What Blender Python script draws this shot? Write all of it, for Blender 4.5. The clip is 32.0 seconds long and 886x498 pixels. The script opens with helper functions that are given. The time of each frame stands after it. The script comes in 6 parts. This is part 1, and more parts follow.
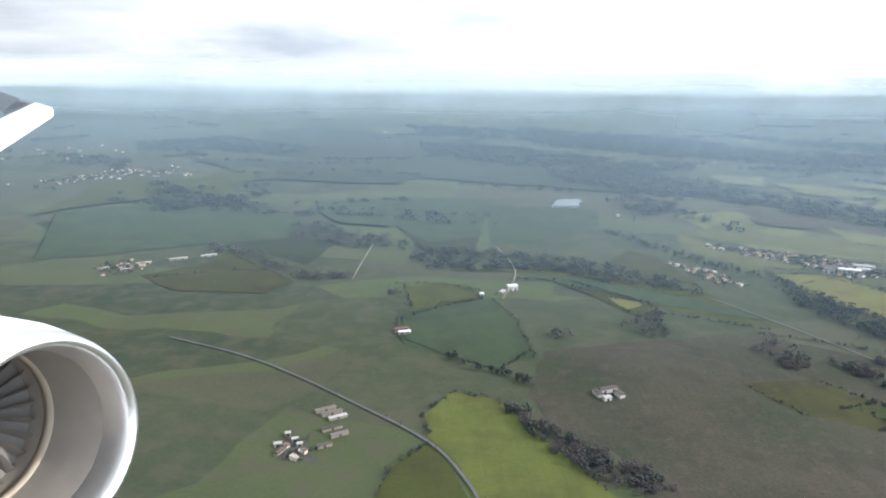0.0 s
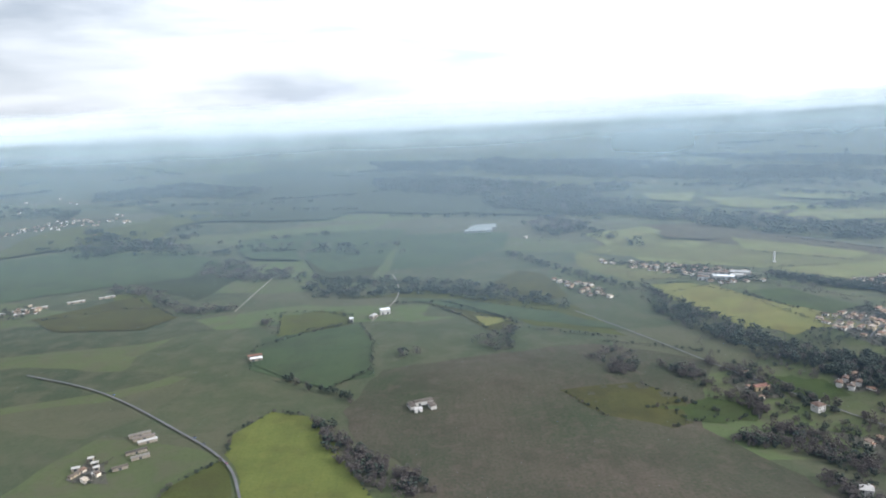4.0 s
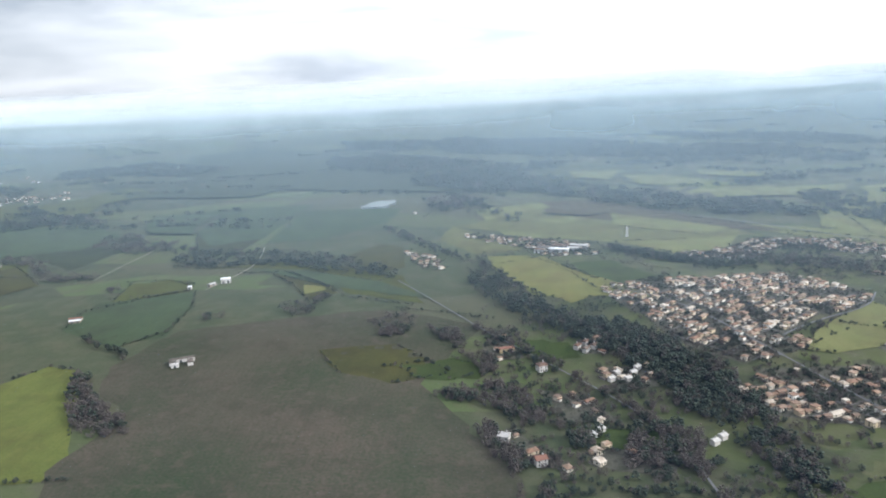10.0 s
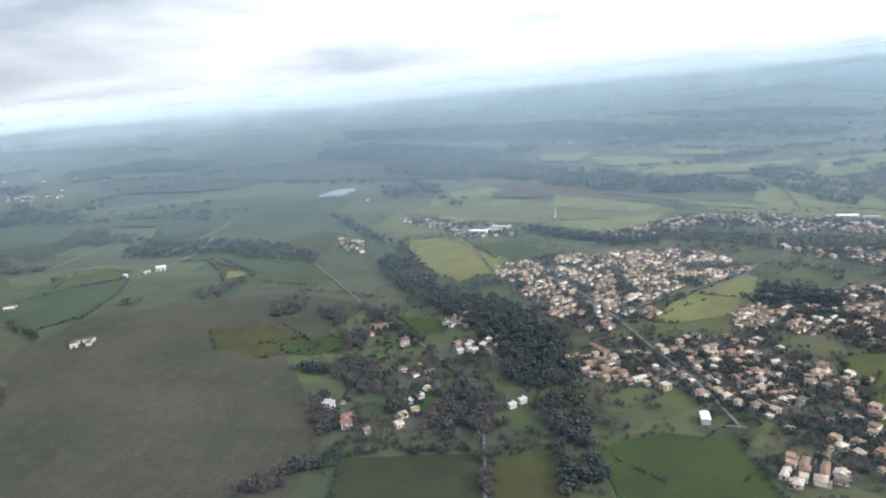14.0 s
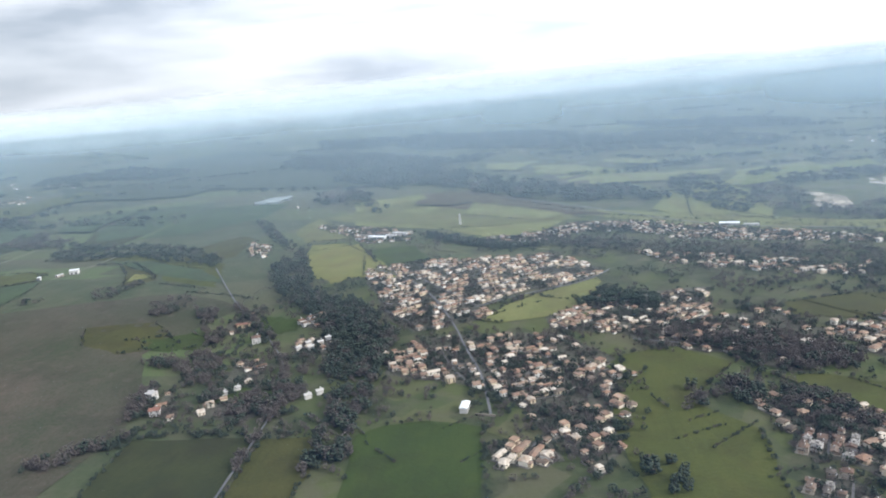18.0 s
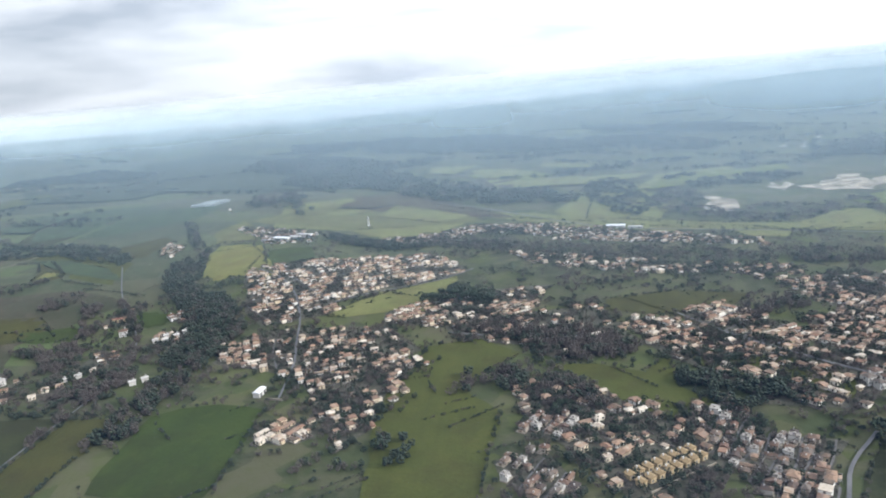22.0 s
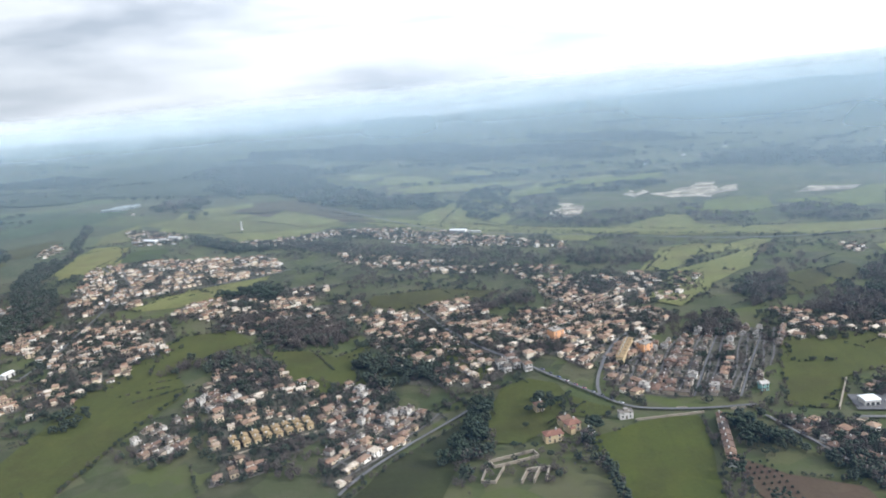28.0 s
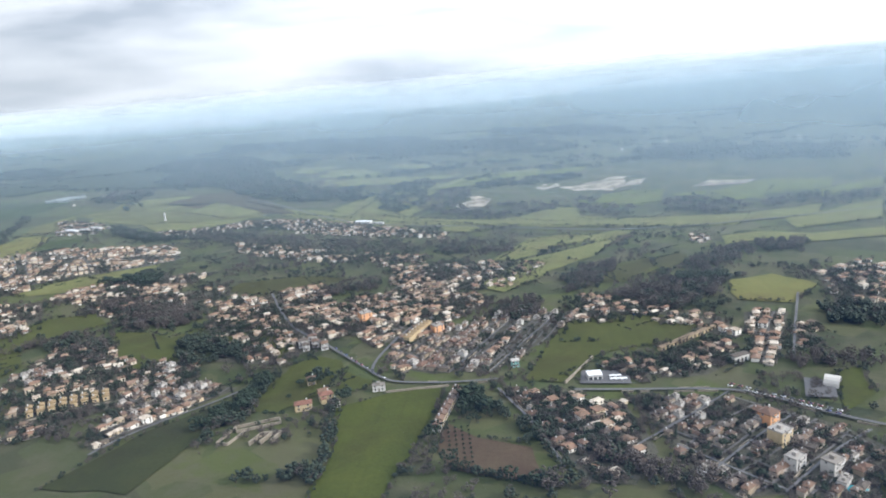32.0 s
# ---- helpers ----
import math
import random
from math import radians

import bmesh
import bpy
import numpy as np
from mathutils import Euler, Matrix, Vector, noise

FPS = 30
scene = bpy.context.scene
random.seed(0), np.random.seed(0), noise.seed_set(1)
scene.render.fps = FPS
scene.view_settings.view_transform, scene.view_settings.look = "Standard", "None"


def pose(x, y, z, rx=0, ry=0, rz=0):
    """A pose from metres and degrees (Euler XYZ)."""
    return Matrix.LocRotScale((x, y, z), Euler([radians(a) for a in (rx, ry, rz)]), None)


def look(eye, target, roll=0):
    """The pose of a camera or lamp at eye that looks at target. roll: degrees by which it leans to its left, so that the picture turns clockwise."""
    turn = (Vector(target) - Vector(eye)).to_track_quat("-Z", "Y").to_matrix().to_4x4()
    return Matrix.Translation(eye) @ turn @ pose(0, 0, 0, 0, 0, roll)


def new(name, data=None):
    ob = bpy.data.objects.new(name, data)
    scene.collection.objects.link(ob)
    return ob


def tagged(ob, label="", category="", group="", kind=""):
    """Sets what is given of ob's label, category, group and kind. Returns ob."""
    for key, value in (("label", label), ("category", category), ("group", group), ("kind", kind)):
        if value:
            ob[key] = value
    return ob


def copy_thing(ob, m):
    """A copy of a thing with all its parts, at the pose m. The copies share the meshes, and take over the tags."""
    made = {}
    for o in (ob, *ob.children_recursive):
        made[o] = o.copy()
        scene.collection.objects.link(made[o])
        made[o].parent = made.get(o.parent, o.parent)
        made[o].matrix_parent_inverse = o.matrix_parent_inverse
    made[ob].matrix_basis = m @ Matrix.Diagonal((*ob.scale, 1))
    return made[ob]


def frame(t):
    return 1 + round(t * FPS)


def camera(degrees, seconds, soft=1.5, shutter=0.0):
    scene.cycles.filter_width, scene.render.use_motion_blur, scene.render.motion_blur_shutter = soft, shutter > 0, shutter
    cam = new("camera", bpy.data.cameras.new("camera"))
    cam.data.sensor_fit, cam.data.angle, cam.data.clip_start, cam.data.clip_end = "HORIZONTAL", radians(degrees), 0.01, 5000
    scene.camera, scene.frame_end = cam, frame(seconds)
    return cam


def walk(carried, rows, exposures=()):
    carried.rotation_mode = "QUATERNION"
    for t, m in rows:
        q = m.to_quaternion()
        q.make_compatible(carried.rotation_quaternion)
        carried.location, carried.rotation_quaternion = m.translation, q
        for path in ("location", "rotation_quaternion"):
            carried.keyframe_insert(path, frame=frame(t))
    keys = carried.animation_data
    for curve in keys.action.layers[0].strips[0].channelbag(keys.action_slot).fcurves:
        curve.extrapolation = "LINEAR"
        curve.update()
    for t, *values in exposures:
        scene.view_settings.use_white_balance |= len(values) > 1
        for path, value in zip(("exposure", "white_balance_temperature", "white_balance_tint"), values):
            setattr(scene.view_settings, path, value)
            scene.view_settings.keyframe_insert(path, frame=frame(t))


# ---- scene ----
cam = camera(64.942, 32.0, soft=1.9)
PATH = [
    (0.0, 4.80, 13.72, 240.91, 74.869, -0.871, -1.121),
    (0.5, 24.04, 10.01, 240.06, 74.735, -0.810, -1.238),
    (1.0, 43.26, 6.31, 239.20, 74.925, -0.315, -1.278),
    (1.5, 62.46, 2.62, 238.33, 75.424, 0.117, -2.071),
    (2.0, 81.65, -1.05, 237.47, 75.241, 0.682, -2.515),
    (2.5, 100.82, -4.70, 236.60, 74.996, 0.570, -2.649),
    (3.0, 119.98, -8.34, 235.72, 77.165, 1.766, -1.647),
    (3.5, 139.12, -11.97, 234.85, 78.053, 2.352, -1.224),
    (4.0, 158.23, -15.56, 233.97, 77.764, 2.464, -1.152),
    (4.5, 177.34, -19.16, 233.08, 77.476, 2.577, -1.081),
    (5.0, 196.44, -22.75, 232.19, 77.188, 2.689, -1.010),
    (5.5, 215.55, -26.34, 231.31, 76.899, 2.801, -0.938),
    (6.0, 234.63, -29.89, 230.41, 76.739, 2.545, -0.782),
    (6.5, 253.69, -33.44, 229.52, 76.785, 2.524, -0.775),
    (7.0, 272.74, -36.96, 228.62, 76.817, 2.604, -0.697),
    (7.5, 291.78, -40.48, 227.72, 76.577, 2.347, -0.719),
    (8.0, 310.80, -43.97, 226.82, 76.430, 2.585, -0.801),
    (8.5, 329.82, -47.46, 225.92, 76.269, 2.558, -0.816),
    (9.0, 348.82, -50.93, 225.01, 76.304, 2.680, -0.730),
    (9.5, 367.81, -54.38, 224.11, 76.327, 2.616, -0.540),
    (10.0, 386.80, -57.82, 223.20, 76.301, 2.843, 1.278),
    (10.5, 405.77, -61.25, 222.29, 75.974, 3.041, 1.374),
    (11.0, 424.73, -64.66, 221.38, 76.305, 3.306, 2.056),
    (11.5, 443.69, -68.06, 220.47, 76.212, 3.763, 2.637),
    (12.0, 462.63, -71.44, 219.56, 76.113, 4.034, 2.794),
    (12.5, 481.57, -74.81, 218.64, 76.373, 3.982, 2.953),
    (13.0, 500.50, -78.16, 217.73, 76.514, 4.147, 4.038),
    (13.5, 519.42, -81.50, 216.82, 76.453, 4.563, 4.148),
    (14.0, 538.33, -84.82, 215.90, 75.495, 5.052, 4.209),
    (14.5, 557.24, -88.13, 214.99, 75.278, 4.997, 4.453),
    (15.0, 576.13, -91.40, 214.08, 75.439, 4.916, 4.523),
    (15.5, 595.02, -94.67, 213.16, 75.601, 4.835, 4.593),
    (16.0, 613.91, -97.94, 212.25, 75.762, 4.754, 4.662),
    (16.5, 632.80, -101.21, 211.33, 75.923, 4.673, 4.732),
    (17.0, 651.67, -104.45, 210.42, 76.733, 4.802, 4.965),
    (17.5, 670.54, -107.67, 209.51, 76.520, 5.011, 4.976),
    (18.0, 689.41, -110.87, 208.60, 76.247, 5.109, 5.159),
    (18.5, 708.27, -114.06, 207.69, 76.057, 5.037, 5.158),
    (19.0, 727.13, -117.23, 206.78, 75.980, 5.017, 5.293),
    (19.5, 745.98, -120.39, 205.88, 76.029, 5.081, 5.298),
    (20.0, 764.83, -123.54, 204.97, 76.032, 4.996, 5.417),
    (20.5, 783.68, -126.66, 204.07, 76.361, 4.900, 5.479),
    (21.0, 802.52, -129.78, 203.17, 76.436, 5.005, 5.577),
    (21.5, 821.36, -132.88, 202.27, 76.493, 4.988, 5.628),
    (22.0, 840.20, -135.96, 201.37, 76.590, 5.076, 5.781),
    (22.5, 859.04, -139.03, 200.47, 76.662, 5.059, 5.864),
    (23.0, 877.88, -142.08, 199.58, 76.749, 5.000, 5.993),
    (23.5, 896.71, -145.12, 198.69, 76.861, 4.945, 6.098),
    (24.0, 915.55, -148.14, 197.81, 76.965, 5.276, 6.182),
    (24.5, 934.38, -151.14, 196.92, 77.104, 5.116, 6.318),
    (25.0, 953.22, -154.14, 196.04, 77.265, 5.071, 6.452),
    (25.5, 972.05, -157.11, 195.16, 77.370, 5.034, 6.475),
    (26.0, 990.89, -160.05, 194.29, 77.338, 5.016, 6.447),
    (26.5, 1009.73, -162.99, 193.43, 77.306, 4.998, 6.419),
    (27.0, 1028.57, -165.92, 192.56, 77.274, 4.980, 6.392),
    (27.5, 1047.41, -168.86, 191.69, 77.242, 4.962, 6.364),
    (28.0, 1066.25, -171.76, 190.83, 77.188, 4.995, 6.404),
    (28.5, 1085.09, -174.64, 189.97, 77.075, 4.894, 6.408),
    (29.0, 1103.94, -177.51, 189.12, 77.095, 4.850, 6.434),
    (29.5, 1122.79, -180.36, 188.28, 76.932, 4.818, 6.310),
    (30.0, 1141.65, -183.19, 187.44, 76.836, 4.876, 6.411),
    (30.5, 1160.50, -186.01, 186.60, 76.759, 4.827, 6.474),
    (31.0, 1179.37, -188.82, 185.77, 76.812, 4.896, 6.606),
    (31.5, 1198.23, -191.61, 184.94, 76.751, 4.778, 6.679),
    (32.0, 1217.11, -194.38, 184.12, 76.647, 4.831, 6.850),
]
walk(cam, [(t, pose(x, y, z, rx, ry, rz)) for t, x, y, z, rx, ry, rz in PATH], [(0.0, 0.42, 6080, 10), (32.0, 0.46, 6080, 10)])

# ---------------------------------------------------------------- light
SUN_DIR = Vector((0.90, -0.16, 0.50)).normalized()
sun_data = bpy.data.lights.new("sun", "SUN")
sun_data.energy, sun_data.angle, sun_data.color = 3.5, radians(1.5), (1.0, 0.91, 0.78)
sun = new("sun", sun_data)
sun.matrix_world = look((0, 0, 900), Vector((0, 0, 900)) - SUN_DIR)

world = bpy.data.worlds.new("world")
scene.world = world
world.use_nodes = True
wt = world.node_tree
wt.nodes.clear()


def wnode(kind, **values):
    n = wt.nodes.new(kind)
    for k, v in values.items():
        n.inputs[k].default_value = v
    return n


sky = wt.nodes.new("ShaderNodeTexSky")
sky.sky_type, sky.sun_disc = "NISHITA", False
sky.sun_elevation = math.asin(SUN_DIR.z)
sky.sun_rotation = math.atan2(SUN_DIR.x, SUN_DIR.y)
coord = wt.nodes.new("ShaderNodeTexCoord")
# a layer of cloud, stretched flat towards the skyline
stretch = wt.nodes.new("ShaderNodeMapping")
stretch.inputs["Scale"].default_value = (1.5, 1.5, 8.0)
wt.links.new(coord.outputs["Generated"], stretch.inputs["Vector"])
cloud = wnode("ShaderNodeTexNoise", Scale=1.6, Detail=7.0, Roughness=0.55, Distortion=0.4)
wt.links.new(stretch.outputs["Vector"], cloud.inputs["Vector"])
shade = wt.nodes.new("ShaderNodeValToRGB")
shade.color_ramp.elements[0].position, shade.color_ramp.elements[0].color = 0.36, (0.54, 0.585, 0.64, 1)
shade.color_ramp.elements[1].position, shade.color_ramp.elements[1].color = 0.58, (0.97, 0.985, 1.0, 1)
wt.links.new(cloud.outputs["Fac"], shade.inputs["Fac"])
# the cloud is thinnest and brightest round the sun
dot = wt.nodes.new("ShaderNodeVectorMath")
dot.operation = "DOT_PRODUCT"
dot.inputs[1].default_value = SUN_DIR
wt.links.new(coord.outputs["Generated"], dot.inputs[0])
glow = wt.nodes.new("ShaderNodeMapRange")
glow.interpolation_type = "SMOOTHSTEP"
glow.inputs["From Min"].default_value, glow.inputs["From Max"].default_value = -0.75, 1.0
glow.inputs["To Min"].default_value, glow.inputs["To Max"].default_value = 0.70, 2.6
wt.links.new(dot.outputs["Value"], glow.inputs["Value"])
lit = wt.nodes.new("ShaderNodeVectorMath")
lit.operation = "SCALE"
wt.links.new(shade.outputs["Color"], lit.inputs[0])
wt.links.new(glow.outputs["Result"], lit.inputs["Scale"])
clear_bg = wnode("ShaderNodeBackground", Strength=0.10)
wt.links.new(sky.outputs["Color"], clear_bg.inputs["Color"])
cloud_bg = wnode("ShaderNodeBackground", Strength=1.0)
wt.links.new(lit.outputs["Vector"], cloud_bg.inputs["Color"])
both = wnode("ShaderNodeMixShader", Fac=0.93)
wt.links.new(clear_bg.outputs[0], both.inputs[1])
wt.links.new(cloud_bg.outputs[0], both.inputs[2])
wout = wt.nodes.new("ShaderNodeOutputWorld")
wt.links.new(both.outputs[0], wout.inputs["Surface"])


# ---------------------------------------------------------------- materials
def material(name, colours, scale=0.05, fine=1.2, rough=0.9, bump=0.0, metallic=0.0, by_object=0.0, by_island=0.0, space="Object"):
    """Noise at two scales through a ramp of colours; by_object / by_island move each piece along the ramp by chance."""
    m = bpy.data.materials.new(name)
    m.use_nodes = True
    t = m.node_tree
    b = t.nodes["Principled BSDF"]
    b.inputs["Roughness"].default_value, b.inputs["Metallic"].default_value = rough, metallic
    b.inputs["Specular IOR Level"].default_value = 0.25
    tc = t.nodes.new("ShaderNodeTexCoord")
    big = t.nodes.new("ShaderNodeTexNoise")
    big.inputs["Scale"].default_value, big.inputs["Detail"].default_value = scale, 4.0
    small = t.nodes.new("ShaderNodeTexNoise")
    small.inputs["Scale"].default_value, small.inputs["Detail"].default_value = fine, 5.0
    for n in (big, small):
        t.links.new(tc.outputs[space], n.inputs["Vector"])
    mix = t.nodes.new("ShaderNodeMath")
    mix.operation = "MULTIPLY_ADD"
    mix.inputs[1].default_value = 0.45
    t.links.new(small.outputs["Fac"], mix.inputs[0])
    half = t.nodes.new("ShaderNodeMath")
    half.operation = "MULTIPLY"
    half.inputs[1].default_value = 0.55
    t.links.new(big.outputs["Fac"], half.inputs[0])
    t.links.new(half.outputs[0], mix.inputs[2])
    value = mix.outputs[0]
    for amount, kind, socket in ((by_object, "ShaderNodeObjectInfo", "Random"), (by_island, "ShaderNodeNewGeometry", "Random Per Island")):
        if amount:
            info = t.nodes.new(kind)
            add = t.nodes.new("ShaderNodeMath")
            add.operation = "MULTIPLY_ADD"
            add.inputs[1].default_value = amount
            t.links.new(info.outputs[socket], add.inputs[0])
            t.links.new(value, add.inputs[2])
            sub = t.nodes.new("ShaderNodeMath")
            sub.operation = "SUBTRACT"
            sub.inputs[1].default_value = amount / 2
            t.links.new(add.outputs[0], sub.inputs[0])
            value = sub.outputs[0]
    ramp = t.nodes.new("ShaderNodeValToRGB")
    e = ramp.color_ramp.elements
    lo, hi = (0.0, 1.0) if (by_object or by_island) else (0.33, 0.67)
    for i, c in enumerate(colours):
        p = lo + (hi - lo) * i / max(1, len(colours) - 1)
        el = e[i] if i < 2 else e.new(p)
        el.position, el.color = p, (*c, 1)
    for i, c in enumerate(colours):
        p = lo + (hi - lo) * i / max(1, len(colours) - 1)
        e[i].position, e[i].color = p, (*c, 1)
    t.links.new(value, ramp.inputs["Fac"])
    t.links.new(ramp.outputs["Color"], b.inputs["Base Color"])
    if bump:
        bp = t.nodes.new("ShaderNodeBump")
        bp.inputs["Strength"].default_value, bp.inputs["Distance"].default_value = bump, 0.6
        t.links.new(small.outputs["Fac"], bp.inputs["Height"])
        t.links.new(bp.outputs["Normal"], b.inputs["Normal"])
    return m


def ground_material():
    """Open country: grass with a patchwork of crops and fallow, field by field; the base is kept dark for cloud shade
    in the west.
    """
    m = material("open_country", [(0.015, 0.025, 0.011), (0.026, 0.036, 0.015), (0.042, 0.045, 0.022)], 0.014, 0.30, 0.95, 0.35)
    t = m.node_tree
    b, ramp = t.nodes["Principled BSDF"], next(n for n in t.nodes if n.type == "VALTORGB")
    tc = next(n for n in t.nodes if n.type == "TEX_COORD")
    warp = t.nodes.new("ShaderNodeTexNoise")
    warp.inputs["Scale"].default_value = 0.006
    t.links.new(tc.outputs["Object"], warp.inputs["Vector"])
    push = t.nodes.new("ShaderNodeVectorMath")
    push.operation = "MULTIPLY_ADD"
    push.inputs[1].default_value = (90, 90, 0)
    t.links.new(warp.outputs["Color"], push.inputs[0])
    t.links.new(tc.outputs["Object"], push.inputs[2])
    cell = t.nodes.new("ShaderNodeTexVoronoi")
    cell.inputs["Scale"].default_value = 0.0075
    strips = t.nodes.new("ShaderNodeMapping")
    strips.inputs["Scale"].default_value, strips.inputs["Rotation"].default_value = (0.55, 1.5, 1.0), (0, 0, 0.15)
    t.links.new(push.outputs[0], strips.inputs["Vector"])
    t.links.new(strips.outputs["Vector"], cell.inputs["Vector"])
    crop = t.nodes.new("ShaderNodeValToRGB")
    crop.color_ramp.interpolation = "CONSTANT"
    e = crop.color_ramp.elements
    tones = [(0.0, (0.034, 0.042, 0.018)), (0.25, (0.070, 0.082, 0.026)), (0.42, (0.040, 0.046, 0.022)), (0.60, (0.066, 0.058, 0.034)), (0.74, (0.072, 0.098, 0.026)), (0.86, (0.020, 0.027, 0.014))]
    for p, c in tones[2:]:
        e.new(p)
    for el, (p, c) in zip(e, tones):
        el.position, el.color = p, (*c, 1)
    sep = t.nodes.new("ShaderNodeSeparateColor")
    t.links.new(cell.outputs["Color"], sep.inputs[0])
    t.links.new(sep.outputs[0], crop.inputs["Fac"])
    mix = t.nodes.new("ShaderNodeMix")
    mix.data_type = "RGBA"
    mix.inputs["Factor"].default_value = 0.36
    t.links.new(ramp.outputs["Color"], mix.inputs["A"])
    t.links.new(crop.outputs["Color"], mix.inputs["B"])
    plots = t.nodes.new("ShaderNodeTexVoronoi")
    plots.distance = "CHEBYCHEV"
    plots.inputs["Scale"].default_value, plots.inputs["Randomness"].default_value = 0.034, 0.85
    turn_plots = t.nodes.new("ShaderNodeMapping")
    turn_plots.inputs["Rotation"].default_value = (0, 0, 0.62)
    t.links.new(push.outputs[0], turn_plots.inputs["Vector"])
    t.links.new(turn_plots.outputs["Vector"], plots.inputs["Vector"])
    plot_tone = t.nodes.new("ShaderNodeValToRGB")
    plot_tone.color_ramp.interpolation = "CONSTANT"
    e = plot_tone.color_ramp.elements
    tones = [(0.0, (0.03, 0.038, 0.01)), (0.22, (0.05, 0.05, 0.019)), (0.38, (0.017, 0.022, 0.008)), (0.55, (0.041, 0.049, 0.01)), (0.7, (0.057, 0.053, 0.026)), (0.8, (0.028, 0.036, 0.011))]
    for p, c in tones[2:]:
        e.new(p)
    for el, (p, c) in zip(e, tones):
        el.position, el.color = p, (*c, 1)
    sep_plots = t.nodes.new("ShaderNodeSeparateColor")
    t.links.new(plots.outputs["Color"], sep_plots.inputs[0])
    t.links.new(sep_plots.outputs[1], plot_tone.inputs["Fac"])
    with_plots = t.nodes.new("ShaderNodeMix")
    with_plots.data_type = "RGBA"
    where = t.nodes.new("ShaderNodeSeparateXYZ")
    t.links.new(push.outputs[0], where.inputs[0])
    # plots only in the east, whose lighter tone also stands for sunnier ground
    plots_and_lift = t.nodes.new("ShaderNodeMapRange")
    plots_and_lift.inputs["From Min"].default_value, plots_and_lift.inputs["From Max"].default_value, plots_and_lift.inputs["To Max"].default_value = 420, 620, 0.62
    t.links.new(where.outputs["X"], plots_and_lift.inputs["Value"])
    t.links.new(plots_and_lift.outputs["Result"], with_plots.inputs["Factor"])
    t.links.new(mix.outputs["Result"], with_plots.inputs["A"])
    t.links.new(plot_tone.outputs["Color"], with_plots.inputs["B"])
    mix = with_plots
    patch = t.nodes.new("ShaderNodeTexNoise")
    patch.inputs["Scale"].default_value, patch.inputs["Detail"].default_value, patch.inputs["Roughness"].default_value = 0.045, 6.0, 0.62
    t.links.new(tc.outputs["Object"], patch.inputs["Vector"])
    cover = t.nodes.new("ShaderNodeMapRange")
    cover.inputs["From Min"].default_value, cover.inputs["From Max"].default_value = 0.46, 0.62
    cover.inputs["To Min"].default_value, cover.inputs["To Max"].default_value = 0.0, 0.62
    t.links.new(patch.outputs["Fac"], cover.inputs["Value"])
    rough = t.nodes.new("ShaderNodeMix")
    rough.data_type = "RGBA"
    rough.inputs["B"].default_value = (0.050, 0.048, 0.027, 1)
    t.links.new(cover.outputs["Result"], rough.inputs["Factor"])
    t.links.new(mix.outputs["Result"], rough.inputs["A"])
    t.links.new(rough.outputs["Result"], b.inputs["Base Color"])
    return m


def crop_material(name, a, b, c, scale=0.03):
    """Sown land: two scales of growth, rows of the seed drill, and thin places where soil and old grass show."""
    a, b, c = (tuple(0.74 * v for v in tone) for tone in (a, b, c))
    m = material(name, [a, b, c], scale, 0.5, 0.95, 0.3)
    t = m.node_tree
    bsdf, ramp, tc = t.nodes["Principled BSDF"], next(n for n in t.nodes if n.type == "VALTORGB"), next(n for n in t.nodes if n.type == "TEX_COORD")
    colour = ramp.outputs["Color"]
    lane = t.nodes.new("ShaderNodeMapping")
    lane.inputs["Rotation"].default_value, lane.inputs["Scale"].default_value = (0, 0, radians(len(name) * 23)), (0.32, 0.012, 0.1)
    t.links.new(tc.outputs["Object"], lane.inputs["Vector"])
    for coords, size, detail, lo, hi, most, shade_of in ((tc.outputs["Object"], 0.024, 7.0, 0.47, 0.64, 0.55, (a[0] * 0.95, a[1] * 0.72, a[2] * 0.9)),
                                                         (tc.outputs["Object"], 0.075, 6.0, 0.52, 0.70, 0.40, (c[0] * 1.15, c[1] * 1.05, c[2] * 1.1)),
                                                         (lane.outputs["Vector"], 1.0, 3.0, 0.50, 0.66, 0.20, (a[0] * 0.8, a[1] * 0.8, a[2] * 0.8))):
        n = t.nodes.new("ShaderNodeTexNoise")
        n.inputs["Scale"].default_value, n.inputs["Detail"].default_value, n.inputs["Roughness"].default_value = size, detail, 0.62
        t.links.new(coords, n.inputs["Vector"])
        r = t.nodes.new("ShaderNodeMapRange")
        r.inputs["From Min"].default_value, r.inputs["From Max"].default_value, r.inputs["To Max"].default_value = lo, hi, most
        t.links.new(n.outputs["Fac"], r.inputs["Value"])
        x = t.nodes.new("ShaderNodeMix")
        x.data_type = "RGBA"
        x.inputs["B"].default_value = (*shade_of, 1)
        t.links.new(r.outputs["Result"], x.inputs["Factor"])
        t.links.new(colour, x.inputs["A"])
        colour = x.outputs["Result"]
    t.links.new(colour, bsdf.inputs["Base Color"])
    return m


